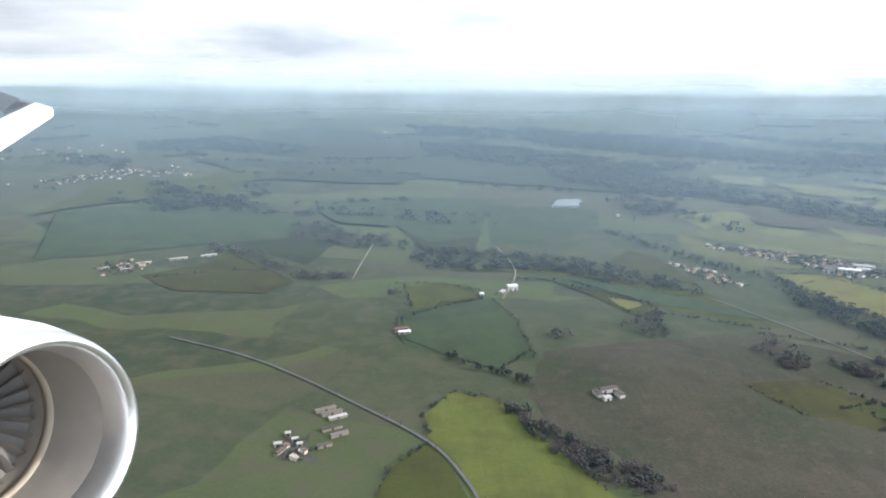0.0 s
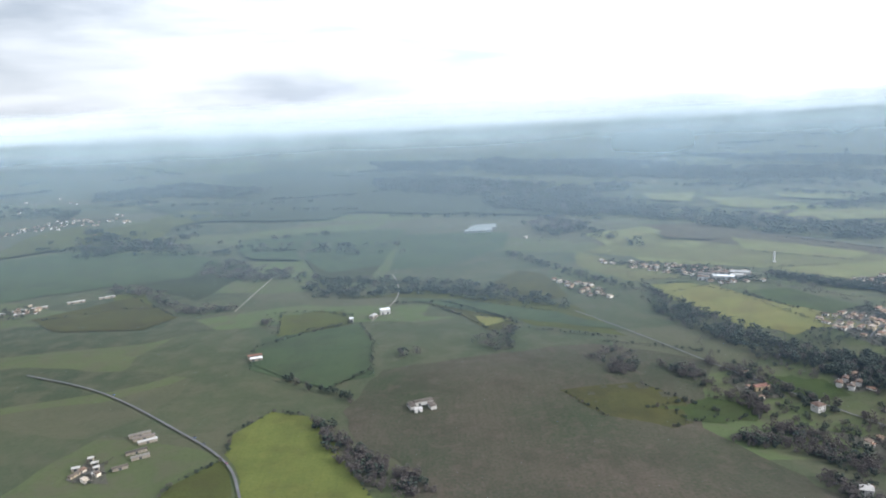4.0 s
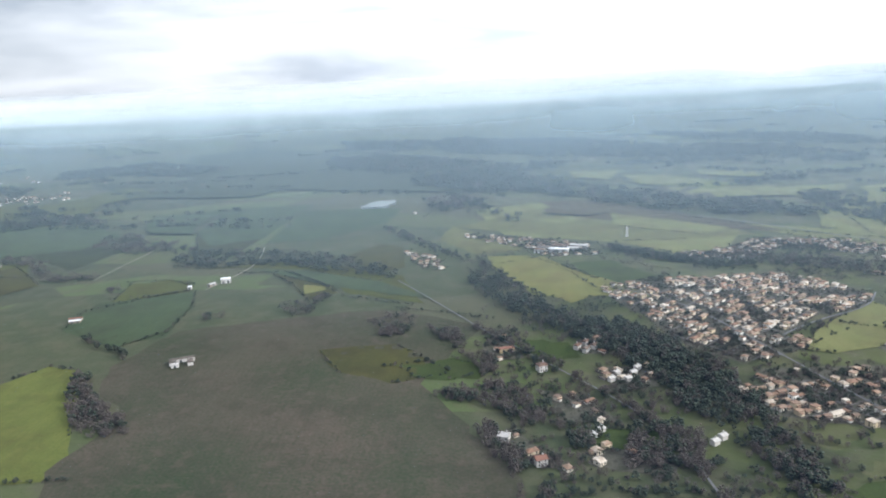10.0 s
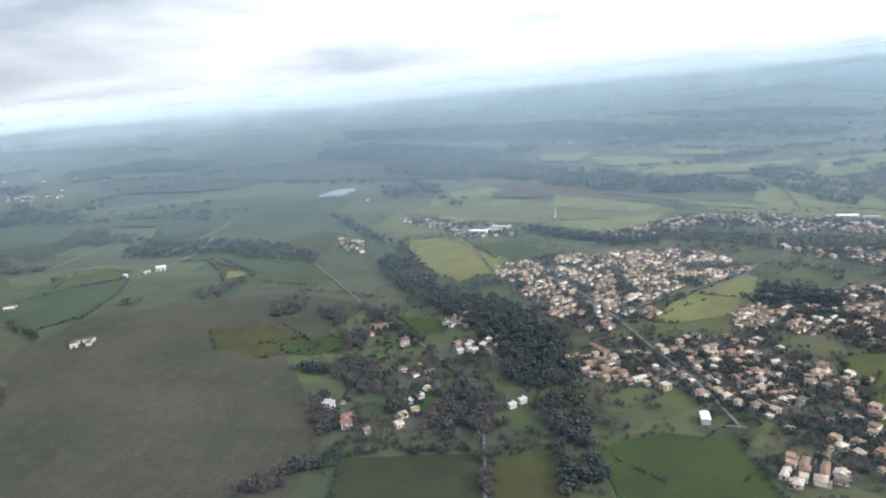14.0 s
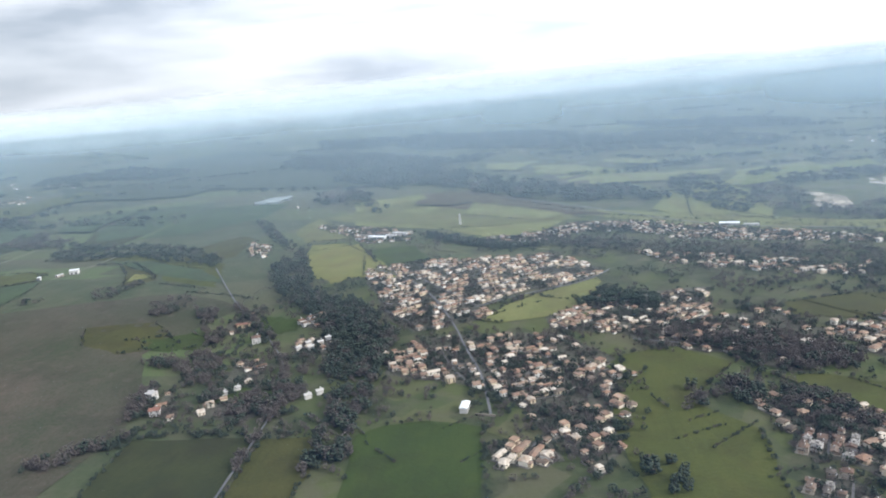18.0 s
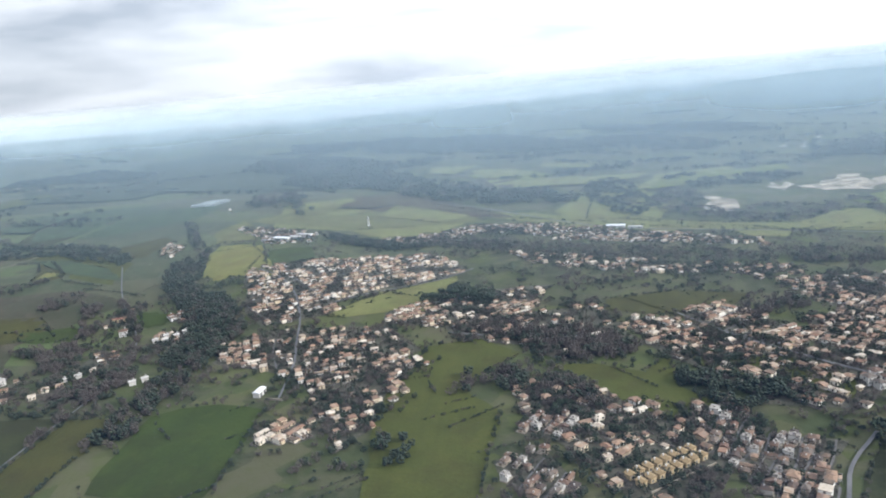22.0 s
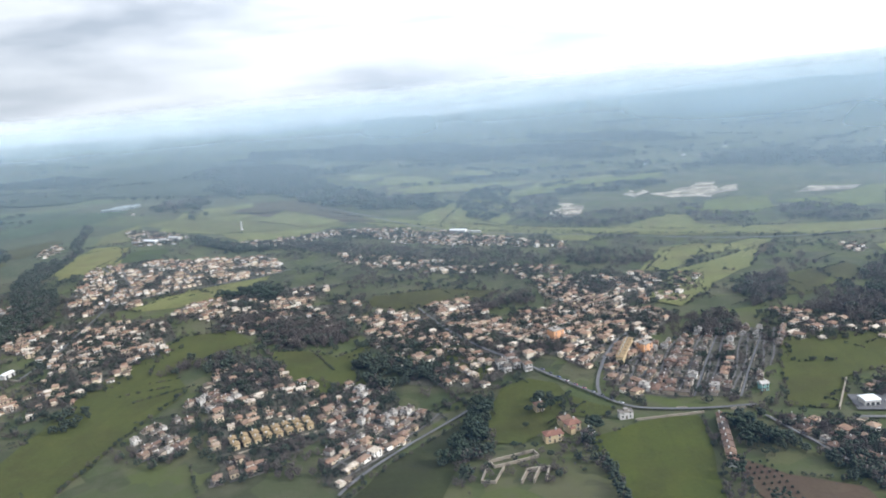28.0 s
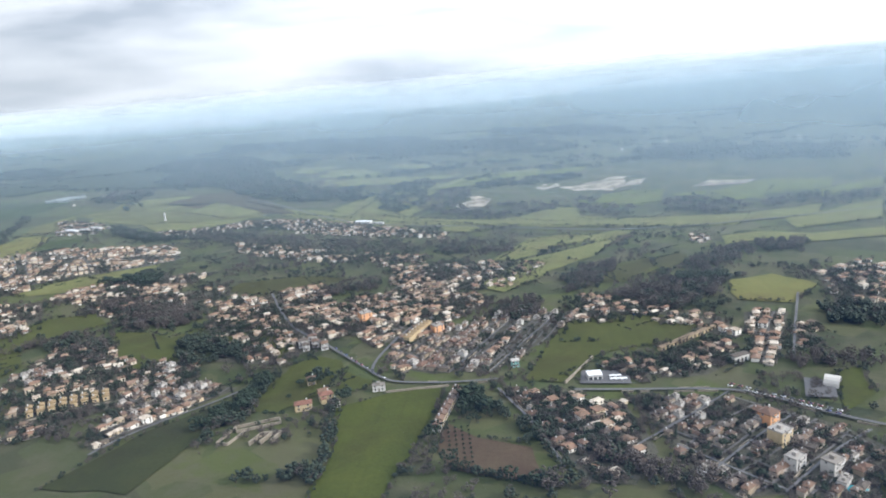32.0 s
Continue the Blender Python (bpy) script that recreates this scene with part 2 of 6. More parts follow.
COUNTRY = ground_material()
CROPS = {
    "bright": crop_material("young_wheat", (0.030, 0.040, 0.003), (0.043, 0.055, 0.004), (0.056, 0.066, 0.006)),
    "deep": crop_material("lush_grass", (0.018, 0.030, 0.003), (0.024, 0.041, 0.004), (0.032, 0.049, 0.005)),
    "mid": crop_material("pasture", (0.017, 0.022, 0.005), (0.023, 0.029, 0.006), (0.030, 0.036, 0.008)),
    "light": crop_material("light_pasture", (0.033, 0.041, 0.005), (0.045, 0.054, 0.007), (0.058, 0.063, 0.010)),
    "clover": crop_material("clover", (0.026, 0.044, 0.017), (0.033, 0.053, 0.020), (0.043, 0.061, 0.023)),
    "yellow": crop_material("mustard_grass", (0.092, 0.098, 0.024), (0.120, 0.122, 0.030), (0.142, 0.136, 0.036)),
    "brown": crop_material("fallow", (0.020, 0.033, 0.010), (0.043, 0.042, 0.024), (0.078, 0.058, 0.043), 0.012),
    "tan": crop_material("stubble", (0.039, 0.036, 0.016), (0.055, 0.046, 0.022), (0.057, 0.052, 0.020)),
    "olive": crop_material("rough_grass", (0.025, 0.029, 0.005), (0.037, 0.039, 0.006), (0.048, 0.047, 0.008)),
    "pale": crop_material("pale_grass", (0.066, 0.074, 0.022), (0.086, 0.090, 0.027), (0.104, 0.102, 0.034)),
    # dark green pasture, deepened to stand in for cloud shade in the west
    "dark": crop_material("dark_pasture", (0.013, 0.023, 0.009), (0.021, 0.031, 0.010), (0.028, 0.037, 0.012)),
    "plough": crop_material("ploughed_earth", (0.047, 0.033, 0.019), (0.062, 0.044, 0.025), (0.076, 0.056, 0.033)),
    "quarry": crop_material("quarry_rock", (0.07, 0.07, 0.045), (0.24, 0.21, 0.16), (0.54, 0.47, 0.37), 0.05),
    # lightened grass and vivid wheat; on far fields the tone stands in for haze
    "hazed": crop_material("valley_grass", (0.086, 0.097, 0.030), (0.110, 0.119, 0.036), (0.134, 0.135, 0.048)),
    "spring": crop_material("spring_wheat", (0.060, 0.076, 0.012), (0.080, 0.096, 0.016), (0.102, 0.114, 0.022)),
}
ASPHALT = material("asphalt", [(0.053, 0.054, 0.057), (0.077, 0.077, 0.08), (0.107, 0.107, 0.106)], 0.05, 0.8, 0.85)
STREET = material("worn_street", [(0.051, 0.049, 0.048), (0.076, 0.073, 0.07), (0.111, 0.105, 0.097)], 0.05, 0.8, 0.9)
GRAVEL = material("gravel_track", [(0.12, 0.11, 0.085), (0.16, 0.145, 0.115), (0.20, 0.18, 0.15)], 0.06, 0.9, 0.95)
LEAF = material("evergreen_leaves", [(0.011, 0.018, 0.013), (0.02, 0.029, 0.02), (0.034, 0.043, 0.025)], 0.03, 0.6, 0.8, by_island=0.5)
PINE = material("pine_needles", [(0.008, 0.013, 0.01), (0.014, 0.024, 0.013), (0.025, 0.036, 0.019)], 0.03, 0.6, 0.8, by_island=0.5)
TWIG = material("bare_twigs", [(0.034, 0.031, 0.029), (0.058, 0.05, 0.045), (0.087, 0.075, 0.067)], 0.03, 0.6, 0.9, by_island=0.6)
BARK = material("bark", [(0.05, 0.04, 0.03), (0.09, 0.075, 0.06)], 0.3, 3.0, 0.95)
# WALL and ROOF are darker than their FAR versions: foreground shade put into colour
WALL = material("darkened_house_plaster", [(0.149, 0.126, 0.102), (0.245, 0.199, 0.138), (0.272, 0.232, 0.178), (0.288, 0.256, 0.214), (0.21, 0.156, 0.113), (0.262, 0.232, 0.193), (0.306, 0.285, 0.254)], 0.12, 1.5, 0.85, by_object=1.2)
WHITE_WALL = material("white_plaster", [(0.312, 0.3, 0.276), (0.372, 0.361, 0.337), (0.423, 0.414, 0.399)], 0.12, 1.5, 0.8)
OCHRE_WALL = material("ochre_plaster", [(0.286, 0.221, 0.124), (0.351, 0.28, 0.169), (0.403, 0.338, 0.221)], 0.12, 1.5, 0.85)
ROOF = material("darkened_clay_tiles", [(0.043, 0.035, 0.031), (0.074, 0.05, 0.037), (0.104, 0.06, 0.042), (0.083, 0.06, 0.048), (0.123, 0.075, 0.048), (0.094, 0.079, 0.067), (0.059, 0.05, 0.042)], 0.3, 2.5, 0.85, by_object=1.1)
FLAT_ROOF = material("flat_roof_screed", [(0.152, 0.136, 0.118), (0.216, 0.200, 0.180), (0.288, 0.272, 0.252)], 0.3, 2.0, 0.85, by_object=0.7)
GREY_TILE = material("annex_tiles", [(0.045, 0.041, 0.036), (0.077, 0.063, 0.052), (0.108, 0.09, 0.077), (0.153, 0.144, 0.135)], 0.3, 2.0, 0.9, by_object=0.9)
METAL_ROOF = material("sheet_roof", [(0.425, 0.433, 0.442), (0.527, 0.535, 0.544), (0.612, 0.612, 0.612)], 0.1, 0.8, 0.5)
PANE = material("window_glass", [(0.02, 0.025, 0.03), (0.05, 0.055, 0.06)], 0.4, 2.0, 0.15)
STONE = material("wall_stone", [(0.134, 0.116, 0.089), (0.190, 0.167, 0.132), (0.245, 0.219, 0.179)], 0.2, 2.0, 0.9)


# ---------------------------------------------------------------- ground
BUMPS = [(13, 575, 600, 130, 100), (-13, 425, 450, 120, 130), (-9, 960, 800, 230, 110), (7, 490, 800, 140, 110), (7, 1060, 315, 80, 50), (-8, 990, 215, 60, 45), (12, 230, 1150, 260, 150)]
STEP = 15


def smooth(a, b, v):
    v = min(1.0, max(0.0, (v - a) / (b - a)))
    return v * v * (3 - 2 * v)


def swell(x, y):
    """Long low waves of the far country."""
    return math.sin(x / 410 + 1.3 * math.sin(y / 530 + 0.4)) * math.cos(y / 330 + 0.8 * math.sin(x / 620)) + 0.5 * math.sin(x / 150 + y / 410) * math.cos(y / 130 - x / 520)


def height(x, y):
    z = sum(a * math.exp(-((x - cx) / rx) ** 2 - ((y - cy) / ry) ** 2) for a, cx, cy, rx, ry in BUMPS)
    d = math.hypot(x - 610, y + 90)
    if d > 1200:
        z += 9 * smooth(1200, 1900, d) * swell(x, y) + 22 * smooth(2300, 3600, d) * swell(x / 2.2, y / 2.2) + 50 * smooth(2300, 5200, d)
    return z


def lines(a, b, fine_a, fine_b, near_a, near_b):
    """Grid lines: fine in the middle, 60 m apart round it, then wider and wider."""
    out = [fine_a + STEP * i for i in range(int((fine_b - fine_a) / STEP) + 1)]
    lo, hi, s = out[0], out[-1], STEP
    while lo > a:
        s = min(60, s * 1.25) if lo > near_a else s * 1.2
        lo -= s
        out.insert(0, lo)
    s = STEP
    while hi < b:
        s = min(60, s * 1.25) if hi < near_b else s * 1.2
        hi += s
        out.append(hi)
    return out


def link_mesh(name, verts, faces, mats, parent=None, slots=None, smoothed=False):
    me = bpy.data.meshes.new(name)
    me.from_pydata([tuple(v) for v in verts], [], faces)
    for m in mats:
        me.materials.append(m)
    if slots:
        me.polygons.foreach_set("material_index", slots)
    if smoothed:
        me.polygons.foreach_set("use_smooth", [True] * len(me.polygons))
    me.update()
    ob = new(name, me)
    ob.parent = parent
    return ob


gx, gy = lines(-9000, 10000, -600, 1800, -1800, 2600), lines(-4000, 11000, -300, 1350, -600, 2900)
gverts = [(x, y, height(x, y)) for y in gy for x in gx]
nx = len(gx)
gfaces = [(j * nx + i, j * nx + i + 1, (j + 1) * nx + i + 1, (j + 1) * nx + i) for j in range(len(gy) - 1) for i in range(nx - 1)]
ground = tagged(link_mesh("ground", gverts, gfaces, [COUNTRY], smoothed=True), "rolling green winter farmland reaching the hazy skyline", "ground", kind="structure")


def drape(name, outline, mat, lift, wobble=4.5, step=STEP):
    """A flat outline with slightly uneven edges, cut along the ground's own grid and laid on the ground."""
    pts = []
    n = len(outline)
    for i in range(n):
        a, b = Vector(outline[i]), Vector(outline[(i + 1) % n])
        k = max(1, int((b - a).length / (14 if step == STEP else 40)))
        for j in range(k):
            p = a.lerp(b, j / k)
            if wobble:
                q = Vector((p.x / (25 if step == STEP else 90), p.y / (25 if step == STEP else 90), 1.7))
                p = p + wobble * Vector((noise.noise(q), noise.noise(q + Vector((9, 3, 0)))))
            pts.append(p)
    bm = bmesh.new()
    vs = [bm.verts.new((p.x, p.y, 0)) for p in pts]
    bm.faces.new(vs)
    x0, x1 = min(p.x for p in pts), max(p.x for p in pts)
    y0, y1 = min(p.y for p in pts), max(p.y for p in pts)
    for axis, lo, hi in ((0, x0, x1), (1, y0, y1)):
        v = math.ceil(lo / step) * step
        while v < hi:
            co, no = [0, 0, 0], [0, 0, 0]
            co[axis], no[axis] = v, 1
            bmesh.ops.bisect_plane(bm, geom=bm.verts[:] + bm.edges[:] + bm.faces[:], plane_co=co, plane_no=no)
            v += step
    for v in bm.verts:
        v.co.z = height(v.co.x, v.co.y) + lift
    bmesh.ops.recalc_face_normals(bm, faces=bm.faces[:])
    for f in bm.faces:
        f.normal_update()
        if f.normal.z < 0:
            f.normal_flip()
    me = bpy.data.meshes.new(name)
    bm.to_mesh(me)
    bm.free()
    me.materials.append(mat)
    return new(name, me)


def ribbon(name, points, width, mat, lift):
    """A road of even width along a smoothed line, laid on the ground."""
    line = [Vector(p) for p in points]
    for _ in range(2):
        line = [line[0]] + [q for a, b in zip(line, line[1:]) for q in (a.lerp(b, 0.25), a.lerp(b, 0.75))] + [line[-1]]
    fine = []
    for a, b in zip(line, line[1:]):
        k = max(1, int((b - a).length / 6))
        fine += [a.lerp(b, j / k) for j in range(k)]
    fine.append(line[-1])
    verts, faces = [], []
    for i, p in enumerate(fine):
        d = (fine[min(i + 1, len(fine) - 1)] - fine[max(i - 1, 0)]).normalized()
        s = Vector((-d.y, d.x)) * width / 2
        for q in (p - s, p + s):
            verts.append((q.x, q.y, height(q.x, q.y) + lift))
        if i:
            faces.append((2 * i - 2, 2 * i, 2 * i + 1, 2 * i - 1)[::-1])
    return link_mesh(name, verts, faces, [mat])


LABELS = {
    "clover": "dark blue-green field of clover",
    "hazed": "valley grassland, green paled to stand in for haze", "spring": "vivid yellow-green spring wheat, tone lifted for haze on far fields",
    "bright": "field of bright green young wheat", "deep": "lush deep green grass field", "mid": "green pasture field", "light": "light green pasture field",
    "yellow": "yellow-green grass field", "brown": "brown fallow field with thin grass", "tan": "tan stubble field", "olive": "rough olive-green grass field",
    "pale": "pale dry grass field on a rise", "dark": "dark green pasture field, cloud shade put into its colour", "plough": "brown ploughed earth field by a garden wall", "quarry": "bare pale rock of an open quarry"}
FIELDS = []


def field(crop, *outline):
    FIELDS.append((crop, list(outline)))


field("spring", (25, 491), (54, 482), (66, 465), (83, 426), (96, 396), (106, 378), (115, 361), (140, 310), (48, 310), (32, 361), (27, 390), (8, 426), (2, 456))
field("light", (-17, 392), (8, 419), (24, 381), (29, 361), (38, 310), (-10, 310), (-23, 361))
field("clover", (-25, 637), (73, 704), (92, 639), (98, 554), (58, 536), (27, 553), (-15, 582))
field("light", (-20, 745), (33, 747), (62, 722), (58, 704), (-9, 663))
field("brown", (105, 569), (206, 593), (302, 613), (402, 561), (274, 363), (151, 360), (124, 409), (98, 430), (80, 487))
field("light", (35, 804), (115, 798), (190, 776), (258, 669), (341, 626), (311, 732), (249, 776), (139, 826))
field("yellow", (151, 758), (185, 751), (236, 690), (209, 680), (183, 716))
field("dark", (-568, 1012), (-444, 1161), (-160, 1027), (-105, 978), (-142, 823), (-266, 926), (-390, 865))
field("tan", (-304, 768), (-230, 797), (-152, 766), (-195, 716), (-271, 729))
field("light", (-264, 869), (-232, 884), (-184, 798), (-231, 801))
field("light", (-548, 1229), (-512, 1346), (-356, 1457), (-348, 1296), (-461, 1261), (-498, 1158))
field("mid", (-21, 1187), (48, 1238), (86, 1054), (66, 880), (8, 878), (-43, 1027))
field("light", (-17, 746), (48, 751), (64, 702), (2, 682))
field("olive", (137, 778), (206, 767), (244, 675), (214, 652), (182, 715))
field("yellow", (411, 786), (460, 778), (499, 715), (520, 604), (486, 593), (447, 647), (422, 723))
field("deep", (502, 734), (557, 746), (588, 652), (549, 627), (521, 662))
field("hazed", (404, 1098), (514, 1153), (719, 1019), (777, 920), (719, 806), (640, 782), (578, 845), (447, 899))
field("pale", (366, 994), (445, 878), (505, 862), (454, 802), (397, 805), (351, 906))
field("brown", (152, 532), (261, 565), (346, 549), (370, 508), (347, 448), (383, 379), (385, 300), (150, 300), (144, 401))
field("deep", (309, 474), (358, 495), (403, 478), (366, 454), (324, 460))
field("brown", (150, 430), (298, 464), (364, 390), (398, 346), (414, 300), (408, 200), (180, 200), (120, 320))
field("olive", (252, 510), (320, 524), (371, 471), (322, 445), (280, 463))
field("deep", (324, 480), (371, 498), (404, 482), (394, 460), (344, 458))
field("deep", (421, 522), (451, 527), (472, 502), (465, 484), (443, 498))
field("mid", (431, 280), (516, 276), (519, 150), (440, 150))
field("olive", (521, 273), (562, 273), (560, 150), (523, 150))
field("deep", (582, 271), (600, 285), (623, 287), (661, 277), (666, 175), (590, 178))
field("deep", (450, 370), (508, 357), (509, 326), (460, 334))
field("deep", (428, 532), (472, 514), (480, 485), (454, 490))
field("hazed", (653, 465), (676, 500), (765, 575), (770, 559), (742, 494), (708, 464), (669, 456))
field("light", (742, 294), (759, 377), (800, 387), (834, 355), (810, 327), (791, 299), (818, 261), (812, 205), (806, 110), (752, 115), (741, 251))
field("light", (852, 331), (886, 329), (914, 313), (935, 338), (932, 285), (948, 262), (916, 244), (887, 281))
field("light", (954, 362), (979, 334), (1022, 301), (1036, 284), (1026, 260), (1011, 269), (970, 296), (950, 319))
field("olive", (907, 471), (975, 485), (1033, 468), (1002, 429), (940, 426), (907, 442))
field("yellow", (481, 768), (553, 590), (455, 621), (416, 745))
field("light", (1040, 249), (1056, 260), (1076, 250), (1082, 235), (1075, 200), (1056, 175), (1031, 179), (1032, 217))
field("light", (1084, 233), (1110, 213), (1098, 200), (1084, 209))
field("bright", (1093, 180), (1121, 197), (1154, 203), (1153, 157), (1142, 101), (1138, 60), (1104, 60), (1104, 128))
field("mid", (958, 95), (986, 164), (1023, 228), (1022, 173), (1012, 90))
field("plough", (1162, 157), (1181, 142), (1211, 131), (1214, 99), (1197, 102), (1169, 110), (1160, 127))
field("light", (1234, 313), (1261, 325), (1310, 319), (1328, 296), (1300, 265), (1269, 256), (1250, 247), (1240, 221), (1229, 205), (1203, 213))
field("yellow", (1377, 403), (1414, 418), (1441, 379), (1406, 340), (1368, 352))
field("yellow", (1273, 453), (1318, 479), (1317, 435), (1284, 413))
field("bright", (1386, 210), (1405, 217), (1394, 180), (1371, 158))
field("light", (1238, 315), (1272, 334), (1301, 307), (1275, 252), (1255, 272), (1228, 274))
field("hazed", (1207, 602), (1247, 619), (1244, 566), (1201, 510), (1169, 513))
field("light", (1282, 469), (1324, 490), (1329, 441), (1284, 408))
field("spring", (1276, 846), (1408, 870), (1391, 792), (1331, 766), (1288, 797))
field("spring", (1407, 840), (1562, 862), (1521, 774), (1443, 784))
field("hazed", (699, 981), (973, 852), (1245, 695), (1474, 675), (1445, 614), (1238, 662), (864, 838))
field("hazed", (950, 982), (969, 975), (970, 893), (1025, 826), (929, 862))
field("hazed", (1020, 1039), (1092, 1179), (1226, 1230), (1218, 1078), (1088, 1040))
field("tan", (1241, 502), (1312, 595), (1326, 591), (1255, 495))
field("yellow", (467, 618), (467, 766), (521, 682), (564, 576))
field("pale", (374, 983), (542, 1125), (704, 964), (784, 879), (681, 857), (594, 845))
field("brown", (676, 1222), (848, 1350), (919, 1151), (814, 1114))
field("hazed", (764, 1266), (964, 1232), (959, 1130), (793, 1149))
field("hazed", (940, 1050), (1038, 1121), (1050, 883), (1017, 819), (924, 876), (939, 955))
field("hazed", (745, 502), (692, 524), (687, 483), (755, 458))
# the far country
field("clover", (-570, 1082), (-452, 1160), (-260, 1133), (-181, 1050), (-194, 944), (-294, 920), (-412, 852), (-474, 838))
field("light", (-606, 1353), (-544, 1403), (-463, 1213), (-523, 1131), (-584, 1043), (-590, 1139))
field("light", (-449, 1319), (-418, 1391), (-353, 1401), (-350, 1228), (-411, 1249))
field("clover", (-63, 1257), (108, 1221), (80, 964), (8, 934), (-43, 1028))
field("clover", (102, 1148), (283, 1116), (262, 1024), (163, 937), (93, 935))
field("clover", (-198, 1207), (-72, 1229), (-50, 1011), (-127, 1031))
field("olive", (-318, 772), (-233, 857), (-143, 756), (-166, 717), (-269, 723))
field("clover", (-26, 668), (60, 695), (85, 654), (98, 572), (63, 531), (22, 559), (-13, 595))
field("light", (-20, 735), (27, 757), (58, 704), (-9, 671))
field("clover", (120, 789), (201, 765), (290, 708), (344, 644), (306, 659), (233, 699), (160, 754))
field("yellow", (197, 711), (237, 694), (208, 673))
field("olive", (299, 872), (311, 765), (275, 755), (224, 833), (270, 898))
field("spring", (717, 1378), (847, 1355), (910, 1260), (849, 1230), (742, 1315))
field("hazed", (921, 1208), (1091, 1219), (1058, 1168), (928, 1144))
field("hazed", (892, 1468), (1015, 1393), (980, 1346), (881, 1411))
field("hazed", (622, 1529), (733, 1512), (691, 1410), (630, 1452))
field("tan", (514, 1086), (564, 1099), (630, 1041), (589, 1022), (516, 1051))
field("hazed", (521, 1033), (580, 1023), (542, 980), (498, 1012))
field("olive", (-107, 2138), (108, 2103), (249, 1711), (74, 1749))
field("dark", (-577, 1711), (-234, 1708), (-10, 1556), (-55, 1401), (-337, 1399))
field("light", (-445, 1430), (-398, 1551), (-277, 1465), (-371, 1318))
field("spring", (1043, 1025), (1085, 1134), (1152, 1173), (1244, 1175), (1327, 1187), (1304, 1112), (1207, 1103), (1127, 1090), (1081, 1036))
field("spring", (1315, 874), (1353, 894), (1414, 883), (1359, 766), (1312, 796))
field("hazed", (884, 902), (940, 1042), (965, 1061), (962, 916), (976, 869), (910, 876))
field("hazed", (975, 859), (1042, 820), (1107, 768), (1169, 738), (1250, 797), (1274, 785), (1275, 722), (1321, 686), (1303, 648), (1159, 703), (1039, 799))
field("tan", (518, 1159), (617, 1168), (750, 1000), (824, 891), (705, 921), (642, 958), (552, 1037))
field("hazed", (726, 1445), (825, 1422), (855, 1299), (758, 1312))
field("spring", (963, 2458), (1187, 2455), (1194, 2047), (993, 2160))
field("hazed", (1212, 2694), (1456, 2165), (1361, 2129), (1236, 2532))
field("dark", (-403, 1858), (-563, 2409), (-432, 2623), (-46, 2432), (280, 2058), (493, 1619), (529, 1345), (364, 1298), (111, 1416), (-139, 1519))
field("hazed", (1240, 1732), (1304, 1633), (1267, 1584), (1212, 1649))
field("hazed", (1116, 746), (1148, 689), (1134, 660), (1100, 674), (1089, 717))
field("hazed", (1198, 540), (1216, 596), (1250, 619), (1257, 591), (1229, 553))
field("olive", (1263, 433), (1289, 462), (1327, 489), (1324, 455), (1298, 418), (1268, 411))
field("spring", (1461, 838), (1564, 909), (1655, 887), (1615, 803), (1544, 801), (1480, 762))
field("hazed", (1371, 649), (1461, 672), (1570, 707), (1541, 645), (1431, 625), (1369, 618))
field("hazed", (1410, 564), (1455, 579), (1498, 554), (1455, 540), (1408, 527))
field("quarry", (1093, 865), (1111, 945), (1134, 931), (1150, 890), (1130, 842), (1104, 845))
field("quarry", (1259, 970), (1324, 1013), (1349, 1048), (1377, 1046), (1361, 975), (1401, 1006), (1379, 944), (1333, 904), (1285, 925))
field("quarry", (1453, 892), (1496, 937), (1553, 914), (1523, 885))
field("quarry", (1211, 973), (1230, 1013), (1237, 979), (1255, 1021), (1257, 982), (1224, 940))
field("hazed", (1160, 416), (1195, 502), (1257, 546), (1309, 588), (1273, 507), (1227, 455), (1186, 395))
field("hazed", (1257, 585), (1307, 618), (1330, 611), (1289, 563))
field("olive", (1324, 479), (1358, 504), (1366, 481), (1332, 438))
field("hazed", (833, 889), (934, 842), (1036, 777), (1030, 735), (932, 801), (852, 845))
field("hazed", (1212, 593), (1248, 614), (1280, 599), (1264, 566), (1223, 554), (1175, 512))
field("olive", (922, 474), (972, 485), (1001, 461), (959, 422))
field("hazed", (622, 1046), (761, 914), (713, 878), (606, 950))
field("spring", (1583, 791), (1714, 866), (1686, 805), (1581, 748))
field("hazed", (1500, 633), (1644, 715), (1596, 610), (1495, 582))
field("hazed", (1466, 548), (1577, 568), (1559, 529), (1467, 517))
for i, (crop, outline) in enumerate(FIELDS):
    far = min(p[1] for p in outline) > 1000
    tagged(drape("field", outline, CROPS[crop], 0.25 + 0.008 * i + (2.5 if far else 0.0), 22 if far else (14 if crop == "quarry" else 4.5), 60 if far else STEP), LABELS[crop], "field", kind="structure")

ROADS = []


def way(kind, width, *points):
    ROADS.append((kind, width, list(points)))


way("road", 1.8, (-223, 594), (-149, 558), (-94, 516), (-41, 467), (-4, 433), (18, 405), (31, 372), (35, 360), (45, 300))
way("road", 1.5, (307, 709), (389, 564), (443, 495), (483, 428), (506, 367), (515, 321), (517, 277), (518, 231), (519, 150))
way("road", 2.1, (960, 425), (998, 350), (1024, 304), (1053, 280), (1078, 256), (1098, 235), (1110, 221), (1120, 213), (1143, 210), (1162, 210), (1188, 213))
way("road", 2.1, (1133, 332), (1119, 307), (1109, 280), (1101, 248), (1102, 229))
way("road", 2.4, (1232, 195), (1261, 193), (1324, 191), (1344, 177), (1365, 157), (1384, 145))
